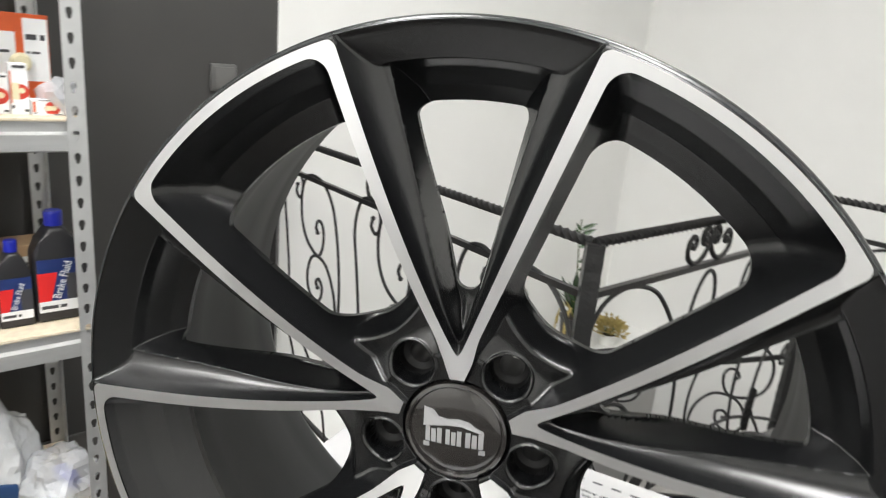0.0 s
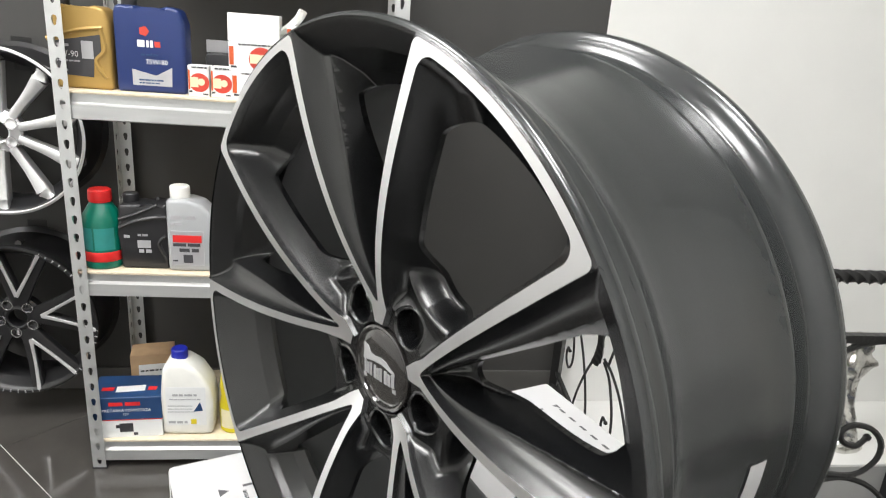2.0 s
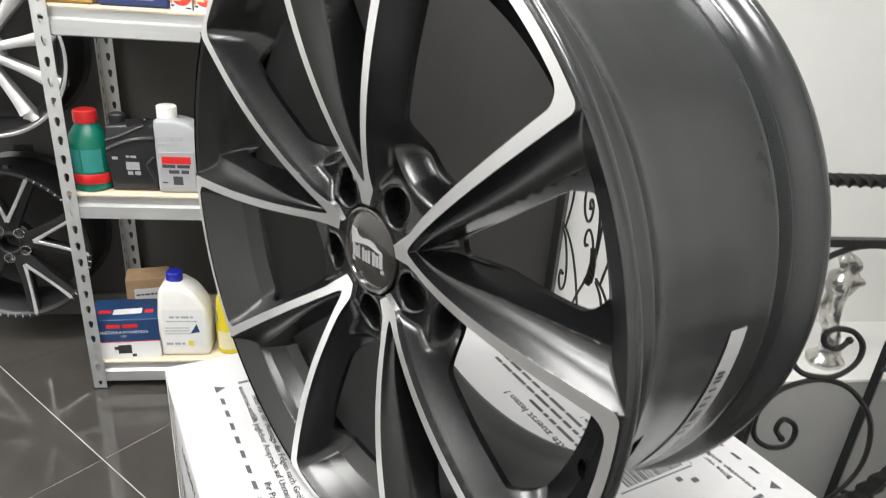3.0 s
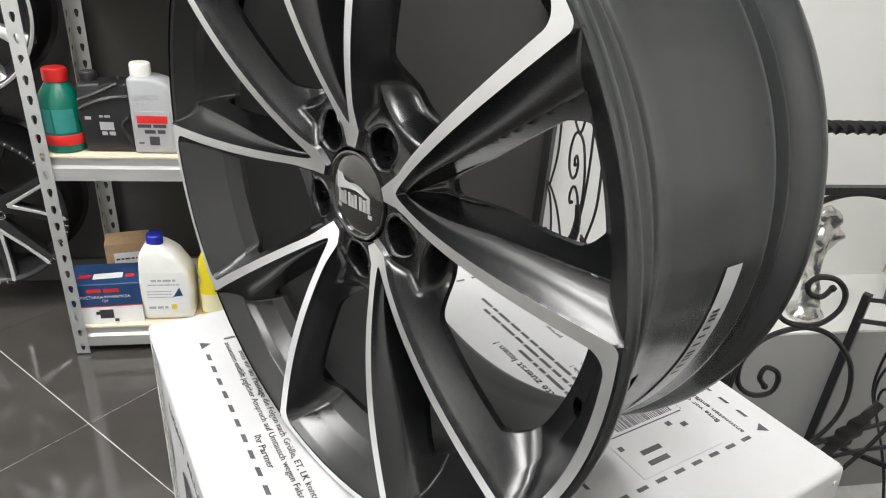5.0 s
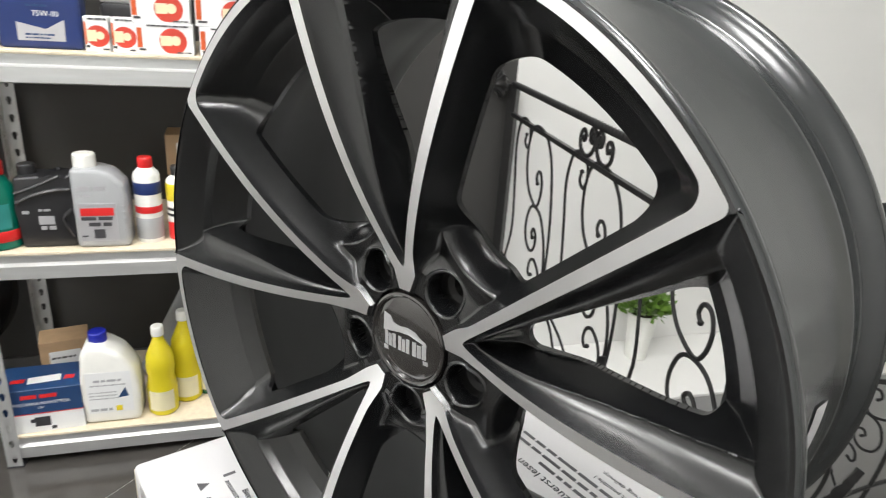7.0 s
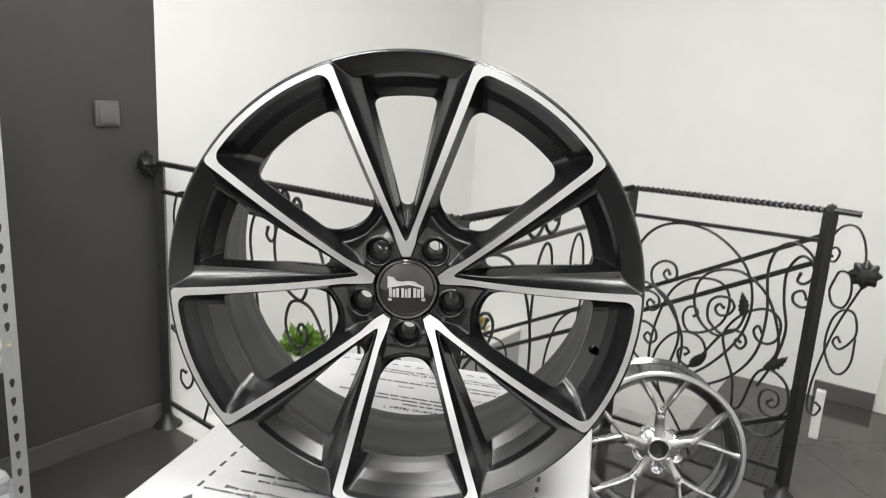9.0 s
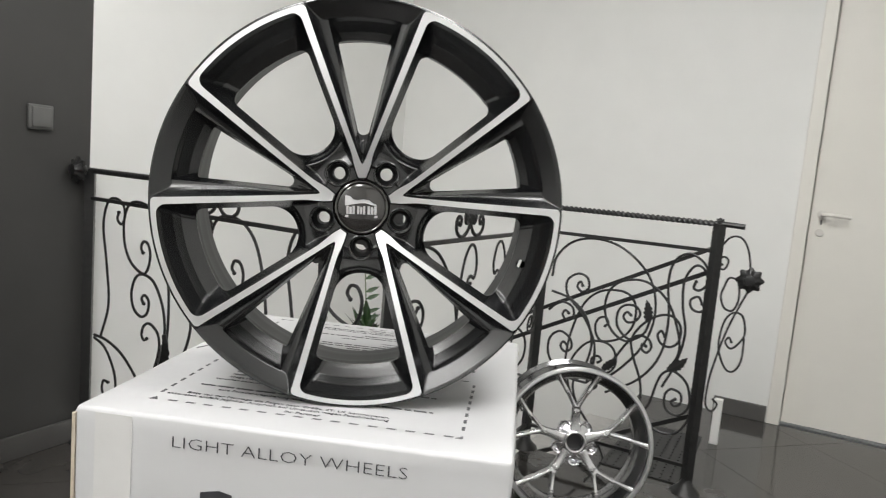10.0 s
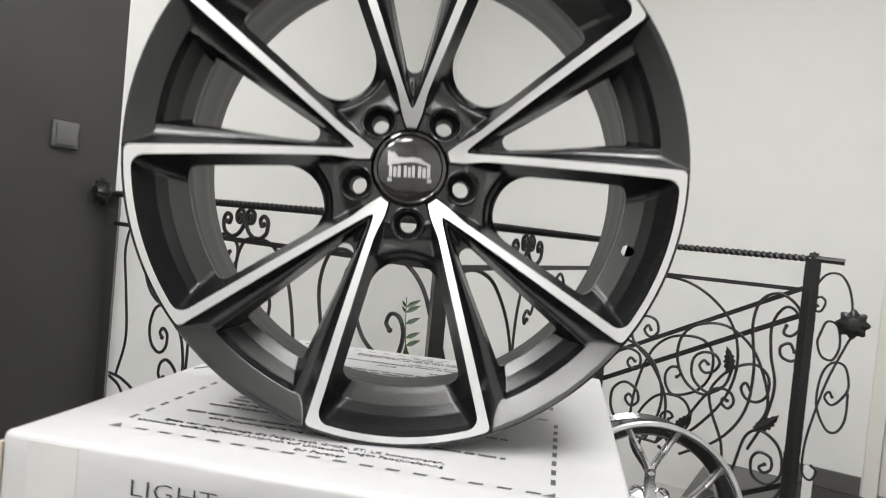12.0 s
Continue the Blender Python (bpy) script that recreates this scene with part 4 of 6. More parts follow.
part("packet_body", boxed(-0.078, 0.078, -0.014, 0.014, 0, 0.205, 0.001, 1), M_ORANGE, c, smooth=False)
for x0, x1, z0, z1 in ((-0.05, 0.012, 0.03, 0.165), (0.028, 0.076, 0.06, 0.196)):
    part("white_panel", plate(x0, x1, z0, z1, -0.0142), M_PAPER, c, smooth=False)
bm = bmesh.new()
lathe(bm, [(0, 0), (0.020, 0), (0.022, 0.008), (0.016, 0.018), (0, 0.020)], 20, pose(0.018, -0.016, 0.10, 90))
part("blister", bm, M_CREAM, c)
words(c, [(0.032, 0.07, 0.15, 0.012), (0.032, 0.06, 0.12, 0.005), (-0.045, 0.0, 0.12, 0.006)], -0.0154, M_DLAB, 8)
c = on_shelf("crumpled_bag", "clear crumpled plastic bag beside the lamp packet", "bag", 0.842, 0.40, gz, 0)
bm = bmesh.new()
bmesh.ops.create_icosphere(bm, subdivisions=3, radius=0.045)
for v in bm.verts:
    v.co *= 1 + 0.35 * noise.noise(v.co * 40)
    v.co.z = max(0, v.co.z * 0.9 + 0.038)
M_FILM = mat("clear_film", (0.75, 0.77, 0.80), 0.12, vary=0.1, scale=40)
M_FILM.node_tree.nodes["Principled BSDF"].inputs["Alpha"].default_value = 0.45
part("film", bm, M_FILM, c, sharp=20)
bulb_box(0.725, 0.395, gz, 0.036, 0.036, 0.082, motif="mid", label="narrow white lamp box")
bulb_box(0.762, 0.40, gz, 0.034, 0.034, 0.105, motif="mid", label="tall narrow white lamp box")
bulb_box(0.810, 0.415, gz, 0.058, 0.03, 0.034, label="flat white lamp box")

mz = LEVELS[1]
# green bottle with red cap
c = on_shelf("fluid_bottle", "green hydraulic fluid bottle with a red cap", "bottle", 0.062, 0.402, mz)
bm = bmesh.new()
lathe(bm, [(0, 0), (0.046, 0), (0.052, 0.004), (0.053, 0.012), (0.053, 0.128), (0.050, 0.136), (0.046, 0.150), (0.030, 0.176), (0.026, 0.182), (0.026, 0.19), (0, 0.19)], 40)
part("bottle_body", bm, M_GREEN, c)
part("cap", screw_cap(0.030, 0.034, 0, 0.183), M_RED, c, "red screw cap")
bm = bmesh.new()
lathe(bm, [(0.0535, 0.022), (0.0545, 0.024), (0.0545, 0.048), (0.0535, 0.05)], 40)
part("red_band", bm, M_RED, c, "red label band")
bm = bmesh.new()
for a0, a1 in ((-150, -100), (-95, -40)):
    ring = []
    for k in range(9):
        a = radians(a0 + (a1 - a0) * k / 8)
        ring.append([bm.verts.new((0.0536 * math.cos(a), 0.0536 * math.sin(a), q)) for q in (0.056, 0.118)])
    for p, q in zip(ring, ring[1:]):
        bm.faces.new((p[0], q[0], q[1], p[1]))
part("label", bm, M_TEAL, c, "teal printed label")

c = on_shelf("oil_canister", "black plastic oil canister with moulded grip", "canister", 0.180, 0.395, mz)
part("can_body", moulded([(-0.064, 0), (0.064, 0), (0.066, 0.12), (0.064, 0.19), (0.02, 0.178), (-0.01, 0.186), (-0.064, 0.182), (-0.067, 0.1)], 0.08, 0.010), M_BLKP, c)
part("cap", screw_cap(0.021, 0.026, -0.040, 0.182), M_BLKP, c)
bm = bmesh.new()
sweep(bm, spline([(-0.062, -0.042, 0.118), (-0.02, -0.043, 0.138), (0.025, -0.043, 0.150), (0.062, -0.042, 0.152)]), 0.006, 6)
sweep(bm, spline([(-0.062, -0.042, 0.142), (-0.015, -0.043, 0.160), (0.04, -0.041, 0.186)]), 0.005, 6)
sweep(bm, spline([(0.058, -0.042, 0.10), (0.040, -0.043, 0.075), (0.058, -0.042, 0.03)]), 0.005, 6)
part("moulded_rib", bm, M_BLKP, c)
words(c, [(-0.052, -0.034, 0.090, 0.008), (-0.016, 0.016, 0.096, 0.006), (-0.018, 0.020, 0.062, 0.022), (-0.015, 0.018, 0.048, 0.010)], -0.0412, M_SILV, 4)

c = on_shelf("oil_canister", "silver grey oil bottle with white cap", "canister", 0.305, 0.405, mz)
part("can_body", moulded([(-0.062, 0), (0.062, 0), (0.064, 0.13), (0.058, 0.165), (0.030, 0.195), (-0.005, 0.205), (-0.062, 0.205)], 0.085, 0.012), M_GREYP, c)
part("cap", screw_cap(0.0265, 0.034, -0.032, 0.203), M_WHITEP, c, "white screw cap")
part("label", plate(-0.052, 0.036, 0.018, 0.118, -0.0424, 0.0008, 0.0003), M_SILV, c, "silver printed label", smooth=False)
part("red_panel", plate(-0.046, 0.030, 0.086, 0.106, -0.0436), M_RED, c, smooth=False)
words(c, [(-0.046, 0.026, 0.074, 0.009), (-0.03, 0.024, 0.058, 0.010), (-0.02, 0.02, 0.026, 0.024), (-0.048, -0.03, 0.03, 0.004)], -0.0436, M_DLAB, 6)
words(c, [(-0.05, 0.02, 0.15, 0.012), (-0.05, -0.02, 0.135, 0.006)], -0.0424, M_SILV, 9)
bm = bmesh.new()
for k in range(6):
    sweep(bm, [(0.050, -0.0415, 0.03 + 0.016 * k), (0.060, -0.036, 0.033 + 0.016 * k)], 0.003, 6)
part("grip_rib", bm, M_GREYP, c)


def spray(s, u, r, h, bands, cap, label, cap_mat):
    c = on_shelf("additive_can", label, "can", s, u, mz, group="additive cans")
    bm = bmesh.new()
    lathe(bm, [(0, 0), (r * 0.96, 0), (r, 0.004), (r, h * 0.78), (r * 0.92, h * 0.82), (r * 0.55, h * 0.88), (r * 0.5, h * 0.9), (0, h * 0.9)], 32)
    part("can_body", bm, M_WHITEP, c)
    for z0, z1, m in bands:
        bm = bmesh.new()
        lathe(bm, [(r + 0.0002, h * z0), (r + 0.0005, h * z0 + 0.001), (r + 0.0005, h * z1 - 0.001), (r + 0.0002, h * z1)], 32)
        part("band", bm, m, c)
    part("cap", screw_cap(r * 0.56, h * 0.12, 0, h * 0.88), cap_mat, c)


spray(0.410, 0.395, 0.033, 0.225, ((0.58, 0.72, M_BLUE), (0.36, 0.44, M_RED), (0.05, 0.30, M_GREYP)), 0, "white additive can with red and blue bands", M_RED)
spray(0.486, 0.39, 0.032, 0.200, ((0.55, 0.78, M_YELP), (0.42, 0.46, M_BLKP), (0.34, 0.38, M_BLKP), (0.02, 0.26, M_RED)), 0, "yellow and red additive can", M_BLKP)
spray(0.572, 0.39, 0.031, 0.205, ((0.48, 0.78, M_CREAM), (0.38, 0.43, M_BLKP), (0.30, 0.33, M_BLKP), (0.03, 0.26, M_CREAM)), 0, "cream coloured additive can", M_BLKP)


def parcel(s, u, z, w, d, h, rz, label):
    c = on_shelf("parts_box", label, "box", s, u, z, rz, "brown parts boxes")
    part("carton_body", boxed(-w / 2, w / 2, -d / 2, d / 2, 0, h, 0.0015, 1), M_BROWN, c, smooth=False)
    part("label", plate(-w * 0.32, w * 0.32, h * 0.3, h * 0.8, -d / 2 - 0.0001), M_PAPER, c, "white paper label", smooth=False)
    words(c, [(-w * 0.28, w * 0.2, h * 0.65, 0.006), (-w * 0.28, w * 0.25, h * 0.5, 0.004), (-w * 0.28, w * 0.1, h * 0.4, 0.004)], -d / 2 - 0.001, M_DLAB, int(z * 50))


parcel(0.535, 0.20, mz, 0.15, 0.10, 0.135, 0, "brown cardboard parts box with a white label")
parcel(0.525, 0.20, mz + 0.1355, 0.16, 0.10, 0.115, 1, "brown cardboard parts box stacked on another")
parcel(0.655, 0.20, mz, 0.10, 0.10, 0.20, -2, "brown cardboard parts box with a white label")
parcel(0.790, 0.17, mz, 0.12, 0.10, 0.14, 3, "brown cardboard parts box with a white label")


def brake_fluid(s, u, z, w, h, label):
    c = on_shelf("brake_fluid_bottle", label, "bottle", s, u, z, 0, "brake fluid bottles")
    d = w * 0.62
    o = [(-w / 2, 0), (w / 2, 0), (w / 2, h * 0.62), (w * 0.36, h * 0.74), (w * 0.16, h * 0.86), (-w * 0.16, h * 0.86), (-w * 0.36, h * 0.74), (-w / 2, h * 0.62)]
    part("bottle_body", moulded(o, d, w * 0.11), M_BLKP, c)
    part("cap", screw_cap(w * 0.19, h * 0.13, 0, h * 0.86), M_BLUEC, c, "royal blue screw cap")
    part("label", plate(-w * 0.44, w * 0.44, h * 0.10, h * 0.58, -d / 2 - 0.0002), M_BLUE, c, "blue printed label", smooth=False)
    bm = bmesh.new()
    prism(bm, [(-w * 0.44, h * 0.20), (-w * 0.20, h * 0.20), (-w * 0.05, h * 0.46), (-w * 0.44, h * 0.46)], -d / 2 - 0.0016, -d / 2 - 0.0010)
    part("red_panel", bm, M_RED, c, smooth=False)
    part("white_panel", plate(-w * 0.44, w * 0.44, h * 0.10, h * 0.20, -d / 2 - 0.0010), M_PAPER, c, smooth=False)
    part("grey_panel", plate(w * 0.12, w * 0.44, h * 0.20, h * 0.44, -d / 2 - 0.0010), M_DLAB, c, smooth=False)
    lettering("print", "Brake Fluid", w * 0.25, Matrix.Translation((-w * 0.02, -d / 2 - 0.0019, h * 0.21)) @ FACE @ Matrix.Rotation(radians(72), 4, "Z"), M_PAPER, c, 0.78)
    words(c, [(-w * 0.4, w * 0.1, h * 0.13, h * 0.03)], -d / 2 - 0.0019, M_DLAB, 2)


brake_fluid(0.815, 0.37, mz, 0.105, 0.265, "large brake fluid bottle with a blue cap")
brake_fluid(0.725, 0.38, mz, 0.072, 0.205, "small brake fluid bottle with a blue cap")
brake_fluid(0.648, 0.385, mz, 0.062, 0.185, "small brake fluid bottle with a blue cap")

lz = LEVELS[0]
# compressor carton
c = on_shelf("compressor_box", "blue and white air compressor carton with a paper strip", "box", 0.095, 0.390, lz, 4)
W2, D2, H2 = 0.20, 0.13, 0.135
part("carton_body", boxed(-W2 / 2, W2 / 2, -D2 / 2, D2 / 2, 0, H2, 0.0015, 1), M_PAPER, c, smooth=False)
bm = bmesh.new()
box(bm, -W2 / 2 - 0.0006, W2 / 2 + 0.0006, -D2 / 2 - 0.0006, D2 / 2 + 0.0006, H2 * 0.45, H2 + 0.0006, 0.0015, 1)
part("blue_sleeve", bm, M_NAVY, c, "navy blue printed sleeve", smooth=False)
part("red_line", boxed(-W2 / 2 - 0.0008, W2 / 2 + 0.0008, -D2 / 2 - 0.0010, D2 / 2, H2 * 0.44, H2 * 0.455), M_RED, c, smooth=False)
words(c, [(-0.045, 0.042, H2 * 0.80, 0.012)], -D2 / 2 - 0.0007, M_RED, 5)
lettering("print", "SPRĘŻARKA POWIETRZA", 0.0125, Matrix.Translation((0, -D2 / 2 - 0.0010, H2 * 0.655)) @ FACE, M_PAPER, c, 1.0, "CENTER")
lettering("print", "12V", 0.011, Matrix.Translation((0, -D2 / 2 - 0.0010, H2 * 0.56)) @ FACE, M_PAPER, c, 1.0, "CENTER")
bm = bmesh.new()
box(bm, -0.020, 0.018, -D2 / 2 - 0.0006, -D2 / 2 - 0.0001, H2 * 0.14, H2 * 0.36, 0.0002, 1)
box(bm, 0.018, 0.030, -D2 / 2 - 0.0006, -D2 / 2 - 0.0001, H2 * 0.05, H2 * 0.12)
box(bm, -0.03, -0.02, -D2 / 2 - 0.0006, -D2 / 2 - 0.0001, H2 * 0.24, H2 * 0.32)
part("product_picture", bm, M_INK, c, smooth=False)
ob = part("paper_strip", boxed(-0.045, 0.035, -0.016, 0.016, H2 + 0.0008, H2 + 0.0018), M_PAPER, c, "white paper strip", smooth=False)
ob.matrix_basis = pose(0.012, -0.015, 0, 0, 0, 5)
bm = bmesh.new()
for x0, x1 in ((-0.075, -0.04), (0.055, 0.08)):
    box(bm, x0, x1, -0.025, -0.005, H2 + 0.0007, H2 + 0.0011)
tagged(part("red_print", bm, M_RED, c, smooth=False), kind="stuff")
parcel(0.11, 0.20, lz, 0.13, 0.09, 0.165, 12, "brown cardboard parts box behind the compressor carton")

c = on_shelf("coolant_canister", "white plastic canister with a royal blue cap", "canister", 0.272, 0.395, lz)
part("can_body", moulded([(-0.075, 0), (0.072, 0), (0.077, 0.10), (0.068, 0.16), (0.035, 0.215), (-0.005, 0.242), (-0.052, 0.246), (-0.070, 0.215), (-0.077, 0.10)], 0.10, 0.016), M_WHITEP, c)
part("cap", screw_cap(0.024, 0.030, -0.026, 0.240), M_BLUEC, c, "royal blue screw cap")
part("label", plate(-0.060, 0.055, 0.035, 0.165, -0.0502, 0.0006, 0.0002), M_PAPER, c, "white printed label", smooth=False)
words(c, [(-0.04, 0.03, 0.135, 0.007), (-0.05, 0.04, 0.122, 0.004), (-0.055, 0.02, 0.10, 0.003), (-0.055, 0.015, 0.09, 0.003), (-0.055, 0.02, 0.08, 0.003), (-0.055, 0.0, 0.042, 0.008)], -0.0510, M_GREYP, 7)
bm = bmesh.new()
prism(bm, [(0.018, 0.082), (0.046, 0.086), (0.038, 0.115)], -0.0516, -0.0510)
part("blue_triangle", bm, M_NAVY, c, smooth=False)
part("yellow_mark", plate(0.010, 0.026, 0.040, 0.056, -0.0510), M_YELP, c, smooth=False)


def trigger_bottle(s, u, h, material, cap_mat, label):
    c = on_shelf("washer_bottle", label, "bottle", s, u, lz, 0, "washer fluid bottles")
    bm = bmesh.new()
    lathe(bm, [(0, 0), (0.036, 0), (0.041, 0.006), (0.042, h * 0.30), (0.036, h * 0.42), (0.040, h * 0.52), (0.036, h * 0.66), (0.018, h * 0.80), (0.014, h * 0.84), (0.014, h * 0.88), (0, h * 0.88)], 36)
    part("bottle_body", bm, material, c)
    part("cap", screw_cap(0.017, h * 0.10, 0, h * 0.87), cap_mat, c)
    bm = bmesh.new()
    ring = []
    for k in range(9):
        a = radians(-140 + 100 * k / 8)
        ring.append([bm.verts.new((0.0428 * math.cos(a), 0.0428 * math.sin(a), q)) for q in (0.02, h * 0.29)])
    for p, q in zip(ring, ring[1:]):
        bm.faces.new((p[0], q[0], q[1], p[1]))
    part("label", bm, M_CREAM, c, "pale printed label")


trigger_bottle(0.400, 0.40, 0.285, M_YEL, M_WHITEP, "yellow washer fluid bottle with white cap")
trigger_bottle(0.462, 0.34, 0.30, M_YEL, M_WHITEP, "yellow washer fluid bottle with white cap")
trigger_bottle(0.525, 0.31, 0.265, M_DGRN, M_WHITEP, "dark green bottle with white cap")
c = on_shelf("spray_sachet", "grey folded sachet leaning behind the canister", "packet", 0.335, 0.20, lz, 0)
ob = part("sachet_body", boxed(-0.035, 0.035, -0.008, 0.008, 0, 0.30, 0.006, 2), M_GREYP, c)
ob.matrix_basis = pose(0, 0, 0, -8, 28, 0)


def crumple(name, label, s, u, z, size, seed, material, flat=0.8):
    c = on_shelf(name, label, "bag", s, u, z, 15 * seed)
    bm = bmesh.new()
    bmesh.ops.create_icosphere(bm, subdivisions=4, radius=1.0)
    for v in bm.verts:
        p = v.co.copy()
        k = 1 + 0.30 * noise.noise(p * 1.7 + Vector((seed, 0, 0))) + 0.22 * abs(noise.noise(p * 4.1 + Vector((0, seed, 0)))) + 0.10 * abs(noise.noise(p * 9 + Vector((0, 0, seed))))
        v.co = Vector((p.x * size[0] * k, p.y * size[1] * k, max(0.0, (p.z * flat * k + 0.75) * size[2])))
    part("film", bm, material, c, sharp=18)
    return c


M_BAG = mat("white_bag_film", (0.70, 0.72, 0.74), 0.18, vary=0.12, scale=25, bump=0.3, bscale=60)
M_BAG.node_tree.nodes["Principled BSDF"].inputs["Alpha"].default_value = 0.8
crumple("plastic_bag", "crumpled white plastic carrier bag with dark print", 0.665, 0.28, lz, (0.085, 0.085, 0.19), 1, M_BAG)
c = crumple("plastic_bag", "clear plastic bag of small parts", 0.785, 0.35, lz, (0.085, 0.085, 0.105), 2, M_FILM)
c = on_shelf("blue_sachet", "white and blue sachet inside the clear bags", "packet", 0.785, 0.36, lz + 0.02, 20)
ob = part("sachet_body", boxed(-0.05, 0.05, -0.035, 0.035, 0, 0.05, 0.012, 2), M_PAPER, c)
ob = part("blue_end", boxed(0.02, 0.052, -0.037, 0.037, 0.012, 0.055, 0.008, 2), M_BLUEC, c)
ob.matrix_basis = pose(0, 0, 0.02, 10, -20, 0)
c = on_shelf("dark_sachet", "black and grey packets in the carrier bag", "packet", 0.655, 0.36, lz, -10)
part("sachet_body", boxed(-0.04, 0.05, -0.02, 0.02, 0, 0.07, 0.008, 2), M_DLAB, c)
ob = part("sachet_top", boxed(-0.045, 0.045, -0.015, 0.015, 0.071, 0.12, 0.006, 2), M_NAVY, c)


# ---- wheels shown against the dark wall ----
M_SILVER = mat("bright_machined_silver", (0.62, 0.62, 0.63), 0.30, 1.0, vary=0.03, scale=200)
M_HYPER = mat("hyper_silver_paint", (0.64, 0.64, 0.65), 0.24, 1.0, vary=0.04, scale=120, coat=0.4)
M_FACED = mat("machined_spoke_face", (0.74, 0.74, 0.75), 0.42, 0.85, vary=0.04, scale=150)
M_DEEP = mat("polished_dark_rim", (0.27, 0.27, 0.275), 0.18, 1.0, vary=0.08, scale=50)
M_TYRED = mat("matt_black_rim", (0.010, 0.010, 0.011), 0.35)


def rim(parent, R, width, material, n=96):
    k = R / 0.2715
    bm = bmesh.new()
    prof = [(0.262, 0.0), (0.269, 0.001), (0.2715, 0.005), (0.2705, 0.011), (0.262, 0.015), (0.256, 0.018), (0.254, 0.045), (0.243, 0.065), (0.2405, 0.09), (0.242, 0.14), (0.254, 0.165), (0.256, 0.185), (0.2715, 0.196), (0.270, 0.203), (0.256, 0.198), (0.246, 0.17), (0.234, 0.14), (0.226, 0.09), (0.222, 0.06), (0.232, 0.04), (0.248, 0.016), (0.254, 0.004)]
    lathe(bm, [(r * k, y * width / 0.2) for r, y in prof] + [(0.262 * k, 0.0)], n, Matrix.Rotation(-math.pi / 2, 4, "X"))
    return part("rim", bm, material, parent, sharp=45)


def bar(bm, p0, p1, w0, w1, t0, t1, back=0.03):
    """A spoke with a rounded crown from p0 to p1 (x, y, z), of widths w and thickness t, waisted between its ends."""
    p0, p1 = Vector(p0), Vector(p1)
    d = (p1 - p0).normalized()
    side = Vector((0, 1, 0)).cross(d).normalized()
    rings = []
    for i in range(9):
        q = i / 8
        w = w0 + (w1 - w0) * q - 0.22 * min(w0, w1) * math.sin(math.pi * q)
        t = t0 + (t1 - t0) * q
        p = p0.lerp(p1, q) + Vector((0, 0.004 * math.sin(math.pi * q), 0))
        rings.append([bm.verts.new(p + side * u * w + Vector((0, v * t, 0))) for u, v in ((-0.5, 0.22), (-0.44, 0.08), (-0.26, 0.015), (0, 0), (0.26, 0.015), (0.44, 0.08), (0.5, 0.22), (0.40, 1.0), (-0.40, 1.0))])
    for ra, rb in zip(rings, rings[1:]):
        for i in range(9):
            bm.faces.new((ra[i], ra[(i + 1) % 9], rb[(i + 1) % 9], rb[i]))
    bm.faces.new(rings[0][::-1])
    bm.faces.new(rings[-1])


def polar(r, deg, y=0.0):
    return (r * math.cos(radians(deg)), y, r * math.sin(radians(deg)))


def hub(parent, material, r=0.07, y=0.03):
    bm = bmesh.new()
    lathe(bm, [(0.028, y + 0.04), (0.028, y - 0.002), (0.033, y - 0.004), (r * 0.6, y), (r * 0.85, y + 0.004), (r, y + 0.012), (r, y + 0.04)], 60, Matrix.Rotation(-math.pi / 2, 4, "X"))
    return part("hub", bm, material, parent)


def lug(parent, material, deg, y, r=0.056):
    bm = bmesh.new()
    lathe(bm, [(0.017, 0), (0.0165, -0.002), (0.014, -0.002), (0.012, 0.010), (0.009, 0.012), (0.009, 0.03)], 20, Matrix.Translation(polar(r, deg, y)) @ Matrix.Rotation(-math.pi / 2, 4, "X"))
    part("bolt_seat", bm, material, parent)


def spoke_wheel(m):
    w = thing("alloy_wheel", "black wheel with ten bright silver spokes on the dark wall", "wheel", m, "wheels shown on the dark wall")
    rim(w, 0.245, 0.19, M_TYRED)
    bm = bmesh.new()
    lathe(bm, [(0.232, 0.003), (0.236, -0.001), (0.243, 0.001), (0.2445, 0.006)], 96, Matrix.Rotation(-math.pi / 2, 4, "X"))
    part("bright_lip", bm, M_FACED, w)
    hub(w, M_FACED, 0.062, 0.022)
    for k in range(10):
        a = 36 * k + 14
        bm = bmesh.new()
        bar(bm, polar(0.055, a, 0.022), polar(0.20, a, 0.006), 0.026, 0.044, 0.035, 0.04)
        bar(bm, polar(0.20, a, 0.006), polar(0.237, a + 3, 0.002), 0.044, 0.030, 0.04, 0.04)
        part("spoke", bm, M_FACED, w, sharp=25)
    for k in range(5):
        lug(w, M_CHROME, 72 * k + 32, 0.018, 0.045)
    return w


def stand(m):
    st = thing("wheel_hook", "black steel wall hook holding a wheel", "hook", m)
    bm = bmesh.new()
    sweep(bm, [(0, 0, 0), (0, -0.10, 0.0), (0, -0.14, 0.012)], 0.010, 8)
    box(bm, -0.03, 0.03, -0.003, -0.0, -0.05, 0.05, 0.001, 1)
    part("hook_arm", bm, M_IRON, st)


spoke_wheel(ROOM @ pose(-0.272, -0.225, 0.953))
stand(ROOM @ pose(-0.272, 0, 1.16))


